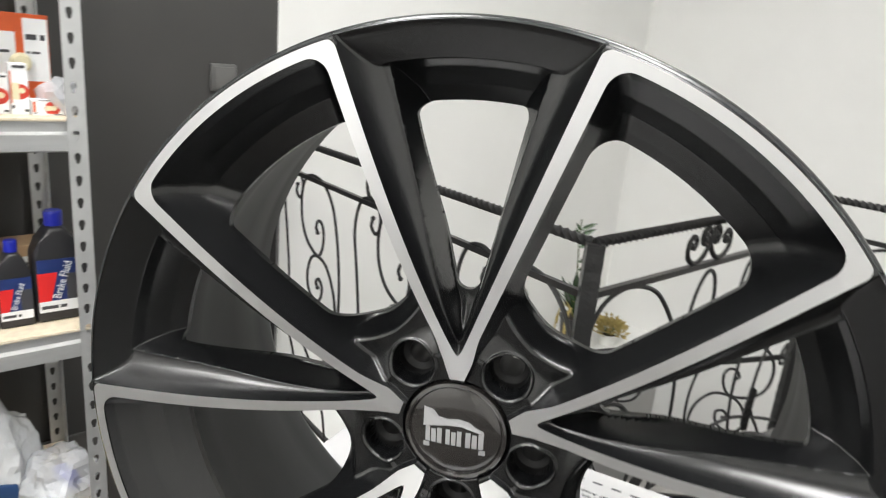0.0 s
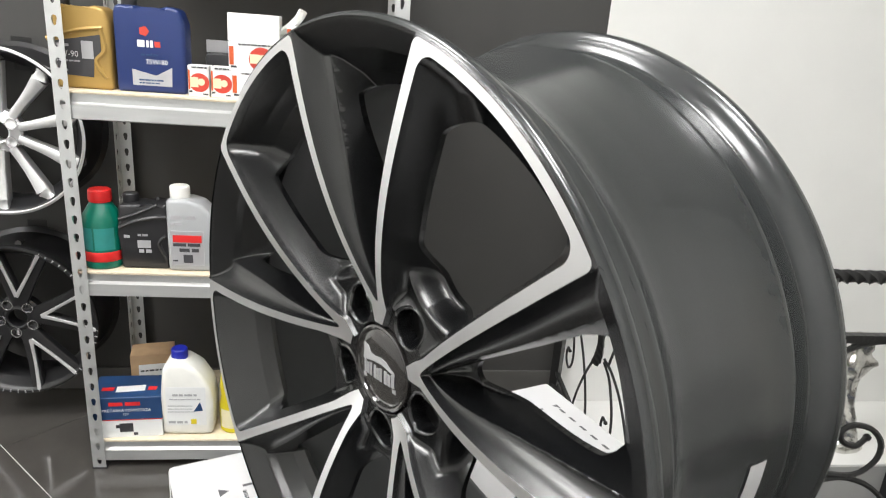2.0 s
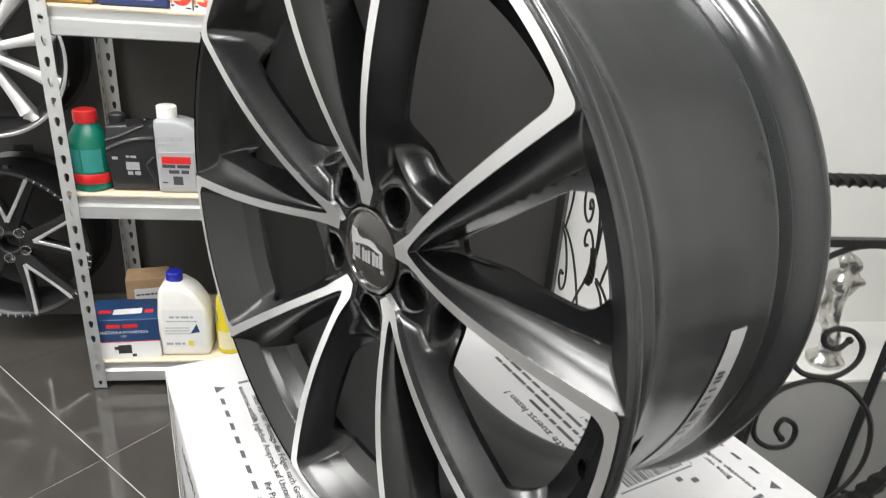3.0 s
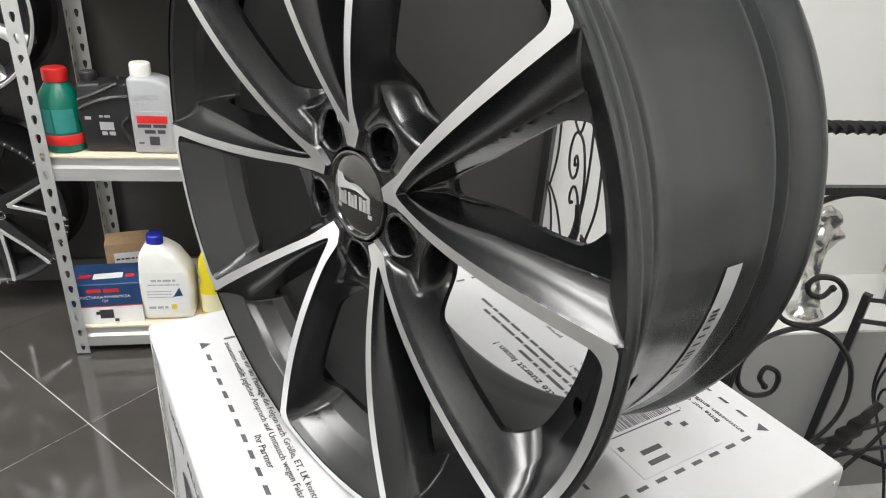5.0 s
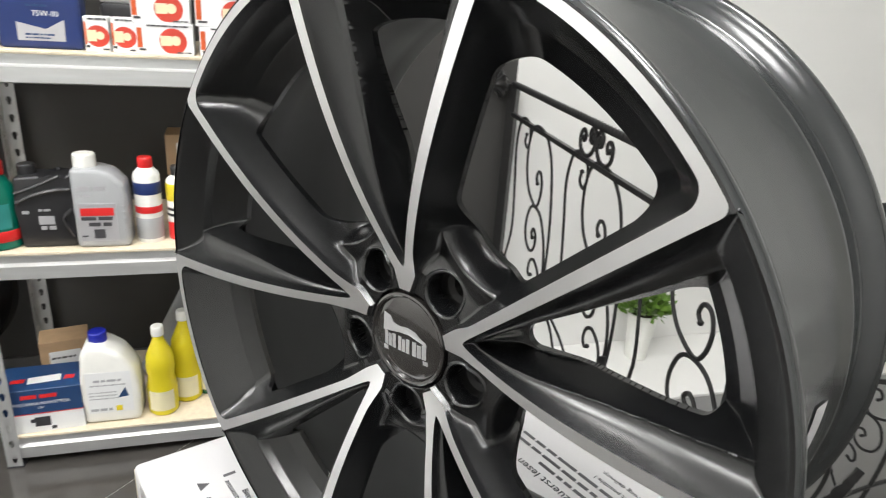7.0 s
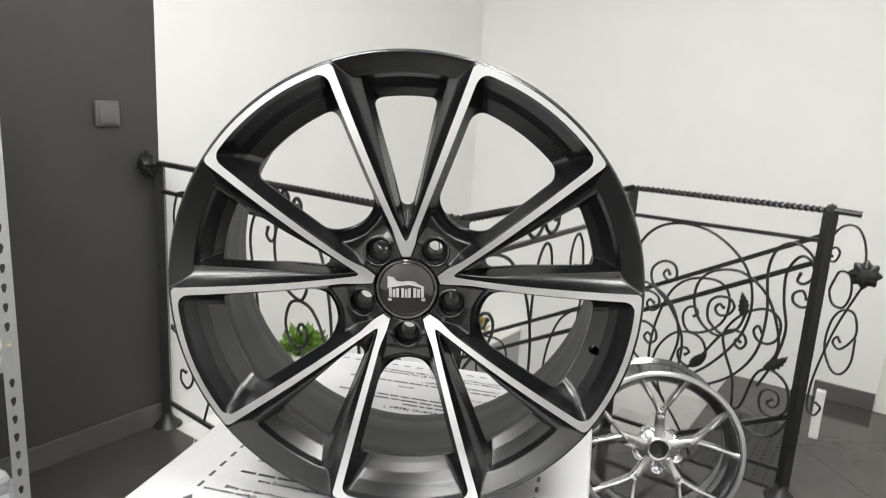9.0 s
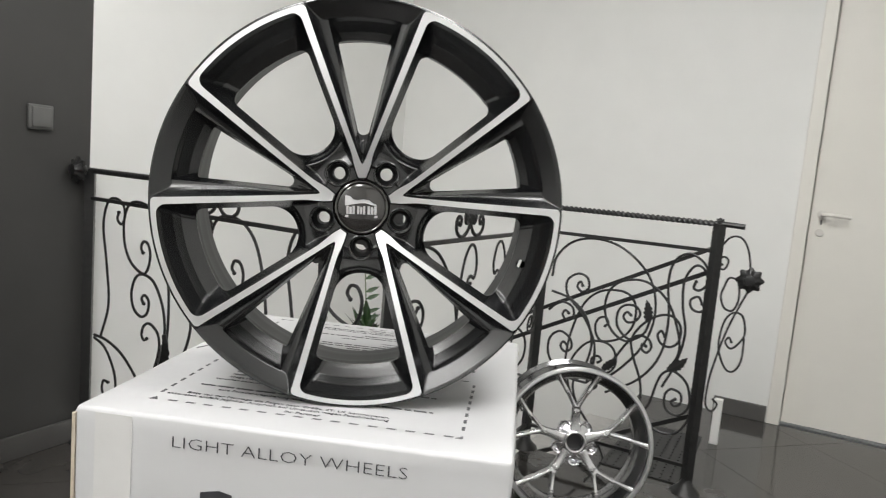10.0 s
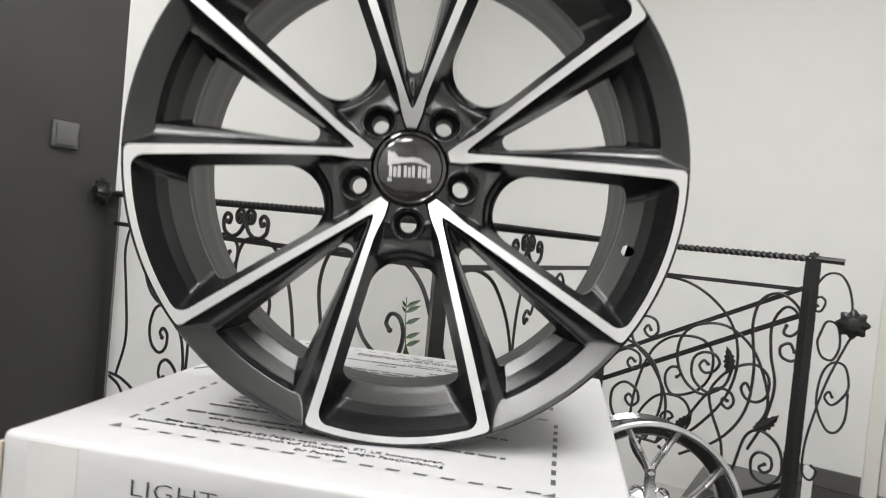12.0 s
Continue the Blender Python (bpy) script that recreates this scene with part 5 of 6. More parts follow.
def star_wheel(m):
    w = thing("alloy_wheel", "gloss black wheel with a thin bright star outline", "wheel", m, "wheels shown on the dark wall")
    R = 0.252
    rim(w, R, 0.2, M_TYRED)
    hub(w, M_TYRED, 0.068, 0.034)
    for k in range(5):
        a = 72 * k + 82
        bm = bmesh.new()
        for f in (-1, 1):
            bar(bm, polar(0.045, a, 0.030), polar(0.242, a + f * 17.0, 0.004), 0.05, 0.040, 0.03, 0.03)
        part("spoke", bm, M_TYRED, w, "gloss black forked spoke", sharp=40)
        bm = bmesh.new()
        for f in (-1, 1):
            bar(bm, polar(0.078, a, 0.0185), polar(0.243, a + f * 15.5, -0.0005), 0.0125, 0.0125, 0.006, 0.006)
        part("bright_line", bm, M_FACED, w, "bright machined line")
        bm = bmesh.new()
        n = 8
        for i in range(n):
            q0, q1 = a + 15.5 + 41.0 * i / n, a + 15.5 + 41.0 * (i + 1) / n
            bar(bm, polar(0.245, q0, -0.0008), polar(0.245, q1, -0.0008), 0.0095, 0.0095, 0.006, 0.006)
        part("bright_arc", bm, M_FACED, w, "bright machined rim edge")
        lug(w, M_CHROME, a + 36, 0.030, 0.050)
    return w


star_wheel(ROOM @ pose(-0.290, -0.235, 0.365))
stand(ROOM @ pose(-0.290, 0, 0.58))


# ---- the silver wheel on the floor ----
def y_wheel(m):
    w = thing("alloy_wheel", "polished silver wheel with forked spokes leaning at the railing", "wheel", m)
    R = 0.256
    rim(w, R, 0.2, M_DEEP)
    bm = bmesh.new()
    lathe(bm, [(0.236, 0.014), (0.2405, 0.003), (0.2440, -0.0022), (0.2525, -0.0018), (0.2564, 0.002), (0.2568, 0.0065), (0.2562, 0.012)], 128, Matrix.Rotation(-math.pi / 2, 4, "X"))
    part("bright_lip", bm, M_SILVER, w)
    hub(w, M_HYPER, 0.066, 0.03)
    # a black disc paints the darkness inside the open bore
    bm = bmesh.new()
    lathe(bm, [(0, 0.055), (0.0275, 0.055), (0.0275, 0.050), (0.0, 0.050)], 32, Matrix.Rotation(-math.pi / 2, 4, "X"))
    part("bore_shade_disc", bm, M_TYRED, w, "black disc standing for the dark inside the centre bore")
    for k in range(5):
        a = 90 + 72 * k + 2
        bm = bmesh.new()
        bar(bm, polar(0.040, a, 0.028), polar(0.122, a, 0.019), 0.042, 0.030, 0.03, 0.03)
        part("spoke_root", bm, M_HYPER, w, sharp=50)
        for f in (-1, 1):
            bm = bmesh.new()
            bar(bm, polar(0.104, a - f * 2.5, 0.0205), polar(0.18, a + f * 11.5, 0.010), 0.020, 0.0155, 0.03, 0.03)
            bar(bm, polar(0.174, a + f * 11.0, 0.0106), polar(0.243, a + f * 17.5, 0.003), 0.0165, 0.022, 0.03, 0.026)
            part("spoke_arm", bm, M_HYPER, w, sharp=50)
        # flat black disc on the pocket floor, painting the depth of the hole
        bm = bmesh.new()
        lathe(bm, [(0.0, 0.0), (0.0085, 0.0), (0.0085, -0.0006), (0.0, -0.0006)], 20, Matrix.Translation(polar(0.058, a + 36, 0.0482)) @ Matrix.Rotation(-math.pi / 2, 4, "X"))
        part("bolt_shade_disc", bm, M_TYRED, w, "black disc standing for the dark inside a bolt hole")
        bm = bmesh.new()
        lathe(bm, [(0.022, 0.018), (0.0225, 0.0), (0.020, -0.003), (0.0165, -0.001), (0.013, 0.014), (0.0, 0.0145)], 24, Matrix.Translation(polar(0.058, a + 36, 0.034)) @ Matrix.Rotation(-math.pi / 2, 4, "X"))
        part("pocket", bm, M_CHROME, w)
    return w


YW = P(2.13, 1.755, 0.262)
y_wheel(Matrix.Translation(YW) @ pose(0, 0, 0, -8, 0, -6))


# ---- wrought iron railing ----
R_TOP, R_MID, R_LOW = 1.020, 0.920, 0.10


def flat_bar(bm, pts, rad=0.0042):
    sweep(bm, spline(pts, 5), rad, 6, flat=1.25)
    for p, q in ((pts[0], pts[1]), (pts[-1], pts[-2])):
        p = Vector(p)
        if (p - Vector(q)).length < 0.06:
            bmesh.ops.create_icosphere(bm, subdivisions=1, radius=rad * 1.75, matrix=Matrix.Translation(p))


def section(a, b, label, motif, curls, posts=(True, True)):
    """A straight run from a to b, each (s, u)."""
    A, B = P(*a), P(*b)
    L = (B - A).length
    d = (B - A) / L
    th = thing("railing", label, "railing", Matrix.Translation(A), "stair railing sections")

    def at(p, z, off=0.0):
        n = Vector((-d.y, d.x, 0))
        return d * p + n * off + Vector((0, 0, z))
    bm = bmesh.new()
    n = int(L / 0.007)
    sweep(bm, [at(L * i / n, R_TOP) for i in range(n + 1)], 0.0115, 4, twist=2 * math.pi / 0.075)
    part("twisted_handrail", bm, M_IRON, th, sharp=60)
    for z in (R_MID, R_LOW):
        bm = bmesh.new()
        sweep(bm, [at(0, z), at(L / 2, z), at(L, z)], 0.0092, 4, phase=math.pi / 4)
        part("crossbar", bm, M_IRON, th, smooth=False)
    for p, on in ((0, posts[0]), (L, posts[1])):
        if on:
            post(th, at(p, 0))
    for off, mir in motif[1]:
        for curve in motif[0]:
            bm = bmesh.new()
            flat_bar(bm, [at(off + (-x if mir else x), z) for x, z in curve])
            part("scroll", bm, M_IRON, th)
    for p in curls:
        for f in (-1, 1):
            for curve in CURL:
                bm = bmesh.new()
                flat_bar(bm, [at(p + f * x, z) for x, z in curve], 0.005)
                part("curl", bm, M_IRON, th)
    return th, at


def post(th, at):
    bm = bmesh.new()
    n = 60
    sweep(bm, [at + Vector((0, 0, R_TOP * i / n)) for i in range(n + 1)], 0.0225, 4, phase=math.pi / 4 + radians(56.7), taper=lambda t: 1 + 0.025 * math.sin(t * 210))
    part("post", bm, M_IRON, th, smooth=False)
    bm = bmesh.new()
    lathe(bm, [(0, 0.05), (0.018, 0.05), (0.026, 0.03), (0.05, 0.008), (0.055, 0.0), (0, 0.0)], 16, Matrix.Translation(at))
    part("post_foot", bm, M_IRON, th)


CURL = ([(0.030, 0.982), (0.022, 0.992), (0.014, 0.984), (0.019, 0.970), (0.034, 0.974), (0.038, 0.994), (0.022, 1.006), (0.006, 0.996), (0.003, 0.970), (0.024, 0.940), (0.058, 0.929), (0.090, 0.945), (0.096, 0.976), (0.080, 0.992), (0.064, 0.982), (0.070, 0.966), (0.080, 0.970)],)
MOT = (
    [(0.09, 0.42), (0.135, 0.55), (0.115, 0.70), (0.09, 0.83), (0.115, 0.915), (0.165, 0.932), (0.21, 0.91), (0.218, 0.87), (0.20, 0.845), (0.175, 0.86), (0.182, 0.885)],
    [(0.33, 0.762), (0.318, 0.778), (0.33, 0.80), (0.355, 0.795), (0.37, 0.76), (0.36, 0.712), (0.33, 0.69), (0.262, 0.72), (0.222, 0.78), (0.215, 0.86), (0.24, 0.915), (0.29, 0.932), (0.365, 0.915), (0.425, 0.85), (0.465, 0.72), (0.48, 0.58), (0.465, 0.45), (0.40, 0.36)],
    [(0.343, 0.588), (0.330, 0.602), (0.346, 0.618), (0.37, 0.60), (0.364, 0.56), (0.33, 0.54), (0.287, 0.56), (0.27, 0.61), (0.29, 0.668), (0.335, 0.688), (0.395, 0.67), (0.445, 0.60), (0.463, 0.52), (0.452, 0.44), (0.41, 0.37)],
    [(0.366, 0.470), (0.350, 0.462), (0.337, 0.478), (0.347, 0.51), (0.38, 0.525), (0.425, 0.50), (0.436, 0.45), (0.41, 0.37), (0.36, 0.30), (0.30, 0.20), (0.26, 0.105)],
    [(0.05, 0.42), (0.13, 0.415), (0.23, 0.38), (0.33, 0.30), (0.40, 0.20), (0.43, 0.105)],
    [(0.05, 0.41), (0.12, 0.385), (0.18, 0.31), (0.19, 0.24), (0.15, 0.20), (0.11, 0.22), (0.115, 0.26), (0.145, 0.262)],
)


def leaf(th, at, p, z, size, tilt, name="iron_leaf"):
    """A cast acanthus leaf: a ridged blade with toothed, curling edges, wrapped on the bars."""
    bm = bmesh.new()
    n = 22
    c, s = math.cos(radians(tilt)), math.sin(radians(tilt))
    rows = []
    for i in range(n + 1):
        t = i / n
        w = 0.02 + 0.21 * math.sin(math.pi * t ** 0.75) * (0.66 + 0.34 * abs(math.sin(5.5 * math.pi * t)))
        bend = 0.10 * math.sin(2.2 * t)
        row = []
        for k, depth in ((-1.0, -0.010), (-0.5, -0.045), (0.0, -0.085), (0.5, -0.045), (1.0, -0.010), (0.55, 0.035), (0.0, 0.05), (-0.55, 0.035)):
            x, y = k * w + bend, t - 0.05 * abs(k) * (1 - t)
            row.append(bm.verts.new(at(p + size * (c * x - s * y), z + size * (s * x + c * y), size * (depth - 0.10 * t * t))))
        rows.append(row)
    for ra_, rb_ in zip(rows, rows[1:]):
        for k in range(8):
            bm.faces.new((ra_[k], ra_[(k + 1) % 8], rb_[(k + 1) % 8], rb_[k]))
    bm.faces.new(rows[0][::-1])
    bm.faces.new(rows[-1])
    part(name, bm, M_IRON, th)


S_P = 1.447
ra, at = section((S_A, 0.035), (S_P, U_B), "black wrought iron railing with scrolls beside the dark wall", (MOT, ((0.0, False), (0.46, False), (0.92, False))), (0.70,))
for p in (0.44, 0.90, 1.34):
    leaf(ra, at, p, 0.37, 0.15, -14)
# The section along the stairwell: wide scrolls, mirrored about its middle
WIDE = (
    [(0.151, 0.74), (0.135, 0.724), (0.109, 0.732), (0.102, 0.751), (0.12, 0.763), (0.154, 0.756), (0.18, 0.729), (0.181, 0.696), (0.155, 0.67), (0.117, 0.667), (0.07, 0.685), (0.028, 0.75), (0.022, 0.83), (0.055, 0.89), (0.128, 0.915), (0.22, 0.898), (0.285, 0.855), (0.355, 0.77), (0.40, 0.66), (0.415, 0.53), (0.39, 0.40), (0.33, 0.30)],
    [(0.087, 0.535), (0.071, 0.555), (0.077, 0.577), (0.10, 0.568), (0.111, 0.545), (0.103, 0.519), (0.07, 0.516), (0.037, 0.536), (0.024, 0.566), (0.026, 0.602), (0.05, 0.638), (0.09, 0.657), (0.134, 0.661), (0.186, 0.641), (0.235, 0.595), (0.262, 0.548), (0.274, 0.484), (0.262, 0.429), (0.225, 0.378), (0.15, 0.30), (0.08, 0.18)],
    [(0.475, 0.775), (0.462, 0.765), (0.455, 0.785), (0.475, 0.80), (0.50, 0.79), (0.513, 0.83), (0.495, 0.885), (0.46, 0.90), (0.425, 0.86), (0.405, 0.78), (0.40, 0.66)],
    [(0.02, 0.30), (0.14, 0.345), (0.28, 0.395), (0.41, 0.43), (0.56, 0.44)],
    [(0.02, 0.24), (0.16, 0.30), (0.30, 0.345), (0.43, 0.36), (0.56, 0.33)],
)
LB = S_C - S_P
rb, at = section((S_P, U_B), (S_C, U_B), "black wrought iron railing with wide scrolls along the stairwell", (WIDE, ((0.0, False), (LB, True))), (0.44,), (False, True))
leaf(rb, at, 0.275, 0.355, 0.15, -18)
leaf(rb, at, LB - 0.275, 0.355, 0.15, 18)

# The short section at the head of the stairs has a freer design
U0 = U_B
FREE = (
    [(1.455, 0.74), (1.465, 0.82), (1.52, 0.885), (1.60, 0.912), (1.70, 0.90), (1.785, 0.85), (1.845, 0.78), (1.872, 0.69), (1.868, 0.60), (1.835, 0.51), (1.765, 0.415), (1.69, 0.345)],
    [(2.005, 0.80), (2.00, 0.775), (2.022, 0.77), (2.045, 0.80), (2.04, 0.85), (2.01, 0.885), (1.97, 0.90), (1.925, 0.87), (1.908, 0.79), (1.925, 0.64), (1.91, 0.50), (1.84, 0.39), (1.72, 0.31)],
    [(2.035, 0.72), (2.02, 0.745), (1.995, 0.73), (2.00, 0.70), (2.03, 0.69), (2.05, 0.72), (2.04, 0.83), (2.00, 0.86), (1.965, 0.80), (1.97, 0.70), (1.99, 0.60), (1.97, 0.48), (1.93, 0.38)],
    [(1.785, 0.635), (1.770, 0.645), (1.758, 0.625), (1.775, 0.605), (1.805, 0.615), (1.82, 0.645), (1.80, 0.672), (1.76, 0.67), (1.735, 0.64), (1.74, 0.58), (1.79, 0.54), (1.84, 0.57), (1.86, 0.63)],
    [(1.84, 0.57), (1.78, 0.53), (1.72, 0.56), (1.685, 0.63), (1.69, 0.71), (1.74, 0.762), (1.83, 0.772), (1.915, 0.71), (1.965, 0.60), (1.975, 0.52), (1.945, 0.45)],
    [(1.92, 0.575), (1.905, 0.595), (1.893, 0.575), (1.91, 0.545), (1.945, 0.54), (1.972, 0.57), (1.968, 0.63), (1.92, 0.66), (1.85, 0.625), (1.80, 0.55), (1.81, 0.48), (1.85, 0.38), (1.86, 0.27)],
    [(1.855, 0.525), (1.842, 0.532), (1.84, 0.512), (1.86, 0.50), (1.875, 0.525), (1.86, 0.555), (1.82, 0.56), (1.78, 0.52), (1.72, 0.42), (1.64, 0.33)],
    [(1.585, 0.72), (1.575, 0.735), (1.563, 0.715), (1.585, 0.695), (1.61, 0.715), (1.60, 0.755), (1.56, 0.765), (1.52, 0.73), (1.53, 0.67), (1.60, 0.60), (1.655, 0.50), (1.66, 0.40), (1.64, 0.33)],
    [(1.54, 0.60), (1.525, 0.61), (1.515, 0.59), (1.535, 0.57), (1.56, 0.59), (1.55, 0.63), (1.50, 0.64), (1.455, 0.60)],
    [(1.545, 0.47), (1.53, 0.48), (1.52, 0.46), (1.54, 0.44), (1.565, 0.46), (1.555, 0.50), (1.51, 0.52), (1.47, 0.48), (1.48, 0.40), (1.56, 0.34), (1.64, 0.33)],
    [(1.46, 0.68), (1.54, 0.66), (1.61, 0.60), (1.645, 0.50), (1.63, 0.40), (1.60, 0.33)],
    [(1.985, 0.345), (1.97, 0.332), (1.985, 0.318), (2.005, 0.335), (2.00, 0.37), (1.965, 0.38), (1.945, 0.35), (1.955, 0.30), (2.00, 0.285), (2.035, 0.33), (2.02, 0.41), (1.965, 0.45), (1.92, 0.42), (1.89, 0.30), (1.86, 0.27)],
    [(2.04, 0.40), (2.045, 0.30), (2.00, 0.215), (1.92, 0.21), (1.86, 0.27)],
)
rc, at = section((S_C, U_B), (S_C, U_R), "black wrought iron railing with free scrolls at the stair head", (FREE, ((-U0, False),)), (), (False, True))
leaf(rc, at, 1.85 - U0, 0.62, 0.085, 12)
leaf(rc, at, 1.70 - U0, 0.40, 0.08, -35)
leaf(rc, at, 1.945 - U0, 0.45, 0.09, -42)
TAIL = (
    [(2.085, 0.875), (2.075, 0.89), (2.09, 0.905), (2.105, 0.89), (2.095, 0.86), (2.075, 0.86)],
    [(2.07, 0.93), (2.10, 0.975), (2.135, 0.98), (2.16, 0.95), (2.175, 0.90), (2.18, 0.85)],
    [(2.19, 0.81), (2.17, 0.76), (2.13, 0.64), (2.10, 0.50), (2.09, 0.42), (2.092, 0.35), (2.115, 0.33), (2.13, 0.36), (2.115, 0.375)],
    [(2.10, 0.79), (2.115, 0.83), (2.145, 0.82), (2.155, 0.76), (2.14, 0.715), (2.11, 0.72), (2.095, 0.76), (2.10, 0.79)],
    [(2.15, 0.60), (2.14, 0.615), (2.13, 0.595), (2.15, 0.575), (2.175, 0.60), (2.19, 0.64), (2.175, 0.70), (2.14, 0.705), (2.115, 0.66), (2.11, 0.57), (2.14, 0.50), (2.17, 0.495), (2.19, 0.54), (2.19, 0.62)],
)
for curve in TAIL:
    bm = bmesh.new()
    flat_bar(bm, [at(x - U0, z) for x, z in curve], 0.0033)
    part("scroll", bm, M_IRON, rc)
bm = bmesh.new()
sweep(bm, [at(U_R - U0, R_TOP + 0.001), at(U_R - U0 + 0.04, R_TOP), at(U_R - U0 + 0.085, R_TOP - 0.002)], 0.010, 8)
part("rail_end", bm, M_IRON, rc)


def rosette(th, c, r):
    bm = bmesh.new()
    n = 8
    prof = [(0.0, 0.85), (0.45, 0.72), (0.62, 0.35), (1.0, 0.12), (1.0, -0.12), (0.62, -0.35), (0.45, -0.72), (0.0, -0.85)]
    lathe(bm, [(a * r, b * r * 0.8) for a, b in prof], 48, Matrix.Rotation(math.pi / 2, 4, "X"))
    for v in bm.verts:
        a = math.atan2(v.co.z, v.co.x)
        k = 1 + 0.13 * math.cos(n * a) * min(1, v.co.xz.length / r)
        v.co.x *= k
        v.co.z *= k
    bmesh.ops.transform(bm, matrix=Matrix.Translation(c) @ Matrix.Rotation(radians(-33), 4, "Z"), verts=bm.verts)
    part("rosette", bm, M_IRON, th)


rosette(rc, at(2.183 - U0, 0.832), 0.042)
rosette(rc, at(U_R - U0, R_TOP + 0.006), 0.016)
rosette(ra, P(S_A - 0.055, 0.045, R_TOP) - P(S_A, 0.035), 0.042)

# Sloping railing of the flight below
st = thing("stair_railing", "sloping black iron handrail going down the stairs", "railing", Matrix.Identity(4), "stair railing sections")
for z0, r in ((0.935, 0.011), (0.845, 0.012), (0.28, 0.012)):
    bm = bmesh.new()
    sweep(bm, [P(S_C + 0.09, U_R, z0), P(S_C + 0.09, 1.2, z0 - 0.455), P(S_C + 0.09, 0.46, z0 - 0.828)], r, 4, phase=math.pi / 4)
    part("sloping_rail", bm, M_IRON, st, smooth=False)
for k in range(3):
    u = 1.80 - 0.45 * k
    zb = 0.845 - (U_R - u) * 0.506
    for curve in MOT[1:4]:
        bm = bmesh.new()
        flat_bar(bm, [P(S_C + 0.09, u - x + 0.2, zb + (z - 0.937) * 0.9) for x, z in curve])
        part("scroll", bm, M_IRON, st)
bm = bmesh.new()
sweep(bm, [P(S_C + 0.09, 0.46, -1.5), P(S_C + 0.09, 0.46, 0.13)], 0.02, 4)
part("post", bm, M_IRON, st, smooth=False)

# Stairs
M_STEP = mat("pale_step_stone", (0.50, 0.49, 0.47), 0.35, vary=0.12, scale=25)
stairs = thing("staircase", "pale stone stair flight going down behind the railing", "stairs", ROOM, kind="structure")
for k in range(5):
    u1 = U_ST - 0.003 - 0.27 * k
    part("step", boxed(S_C + 0.13, S_DOOR - 0.001, -u1, -u1 + 0.27, -0.18 * (k + 1) - 0.20, -0.18 * (k + 1), 0.004, 1), M_STEP, stairs, smooth=False)
board("stringer", ROOM, 3.20, 3.235, -2.115, -2.08, 0.0, 0.21, M_WALL, "white plastered stair edge at the stair head", "stairs")
mat_floor = thing("rubber_mat", "dark ribbed rubber mat at the stair head", "mat", ROOM @ pose(2.95, -1.885, 0.0))
M_RUBBER = mat("dark_rubber", (0.022, 0.022, 0.022), 0.5, vary=0.2, scale=60)
part("mat_sheet", boxed(-0.30, 0.30, -0.16, 0.16, 0.0005, 0.006, 0.002, 1), M_RUBBER, mat_floor, smooth=False)
bm = bmesh.new()
for i in range(16):
    for j in range(9):
        x, y = -0.28 + 0.0373 * i, -0.145 + 0.036 * j
        box(bm, x - 0.012, x + 0.012, y - 0.004, y + 0.004, 0.0062, 0.0092)
tagged(part("mat_ribs", bm, M_RUBBER, mat_floor, smooth=False), kind="stuff")


# ---- plants on the ledge beyond the railing ----
M_LEAF = mat("green_leaf", (0.08, 0.17, 0.025), 0.4, vary=0.35, scale=60, color2=(0.17, 0.30, 0.05))
M_LEAFD = mat("dark_glossy_leaf", (0.018, 0.045, 0.016), 0.25, vary=0.3, scale=60, color2=(0.035, 0.075, 0.022))
M_STEM = mat("plant_stem", (0.07, 0.10, 0.03), 0.5, vary=0.2, scale=60)
M_POT = mat("dark_ceramic_pot", (0.03, 0.03, 0.032), 0.3, vary=0.1, scale=40)
M_SOIL = mat("soil", (0.03, 0.02, 0.012), 0.95, vary=0.3, scale=120)
M_SAND = mat("dried_flower", (0.42, 0.33, 0.12), 0.7, vary=0.3, scale=80)
# The grey holds the shade that lies below the white ledge top.
M_LEDGE = mat("shaded_ledge_plaster", (0.40, 0.40, 0.39), 0.7, vary=0.04, scale=10, bump=0.1, bscale=300)
LEDGE = -0.05
board("ledge", ROOM, S_A + 0.03, S_DOOR - 0.002, -0.432, -0.002, LEDGE - 0.012, LEDGE, M_WALL, "white plastered ledge along the stairwell wall", "ledge")
board("ledge_support", ROOM, S_A + 0.032, S_DOOR - 0.004, -0.430, -0.004, -1.498, LEDGE - 0.0125, M_LEDGE, "plastered parapet under the ledge, its shade put into a grey colour", "ledge")


def leaf_mesh(bm, base, tip, width, normal, fold=0.25):
    base, tip = Vector(base), Vector(tip)
    d = tip - base
    side = d.cross(normal).normalized()
    nrm = side.cross(d).normalized()
    mid = [base + d * t for t in (0, 0.3, 0.65, 1)]
    ws = (0.12, 1.0, 0.8, 0.02)
    L = [bm.verts.new(p + side * width * w + nrm * fold * width * w) for p, w in zip(mid, ws)]
    C = [bm.verts.new(p) for p in mid]
    R = [bm.verts.new(p - side * width * w + nrm * fold * width * w) for p, w in zip(mid, ws)]
    for i in range(3):
        bm.faces.new((L[i], L[i + 1], C[i + 1], C[i]))
        bm.faces.new((C[i], C[i + 1], R[i + 1], R[i]))


def pot(th, r, h, material=None):
    bm = bmesh.new()
    lathe(bm, [(0, 0), (r * 0.72, 0), (r * 0.78, 0.004), (r, h - 0.012), (r * 1.06, h - 0.010), (r * 1.06, h), (r * 0.95, h), (r * 0.93, h - 0.02), (0, h - 0.02)], 28)
    p = part("pot", bm, material or M_POT, th)
    bm = bmesh.new()
    lathe(bm, [(0, h - 0.016), (r * 0.92, h - 0.018)], 20)
    part("soil", bm, M_SOIL, p)


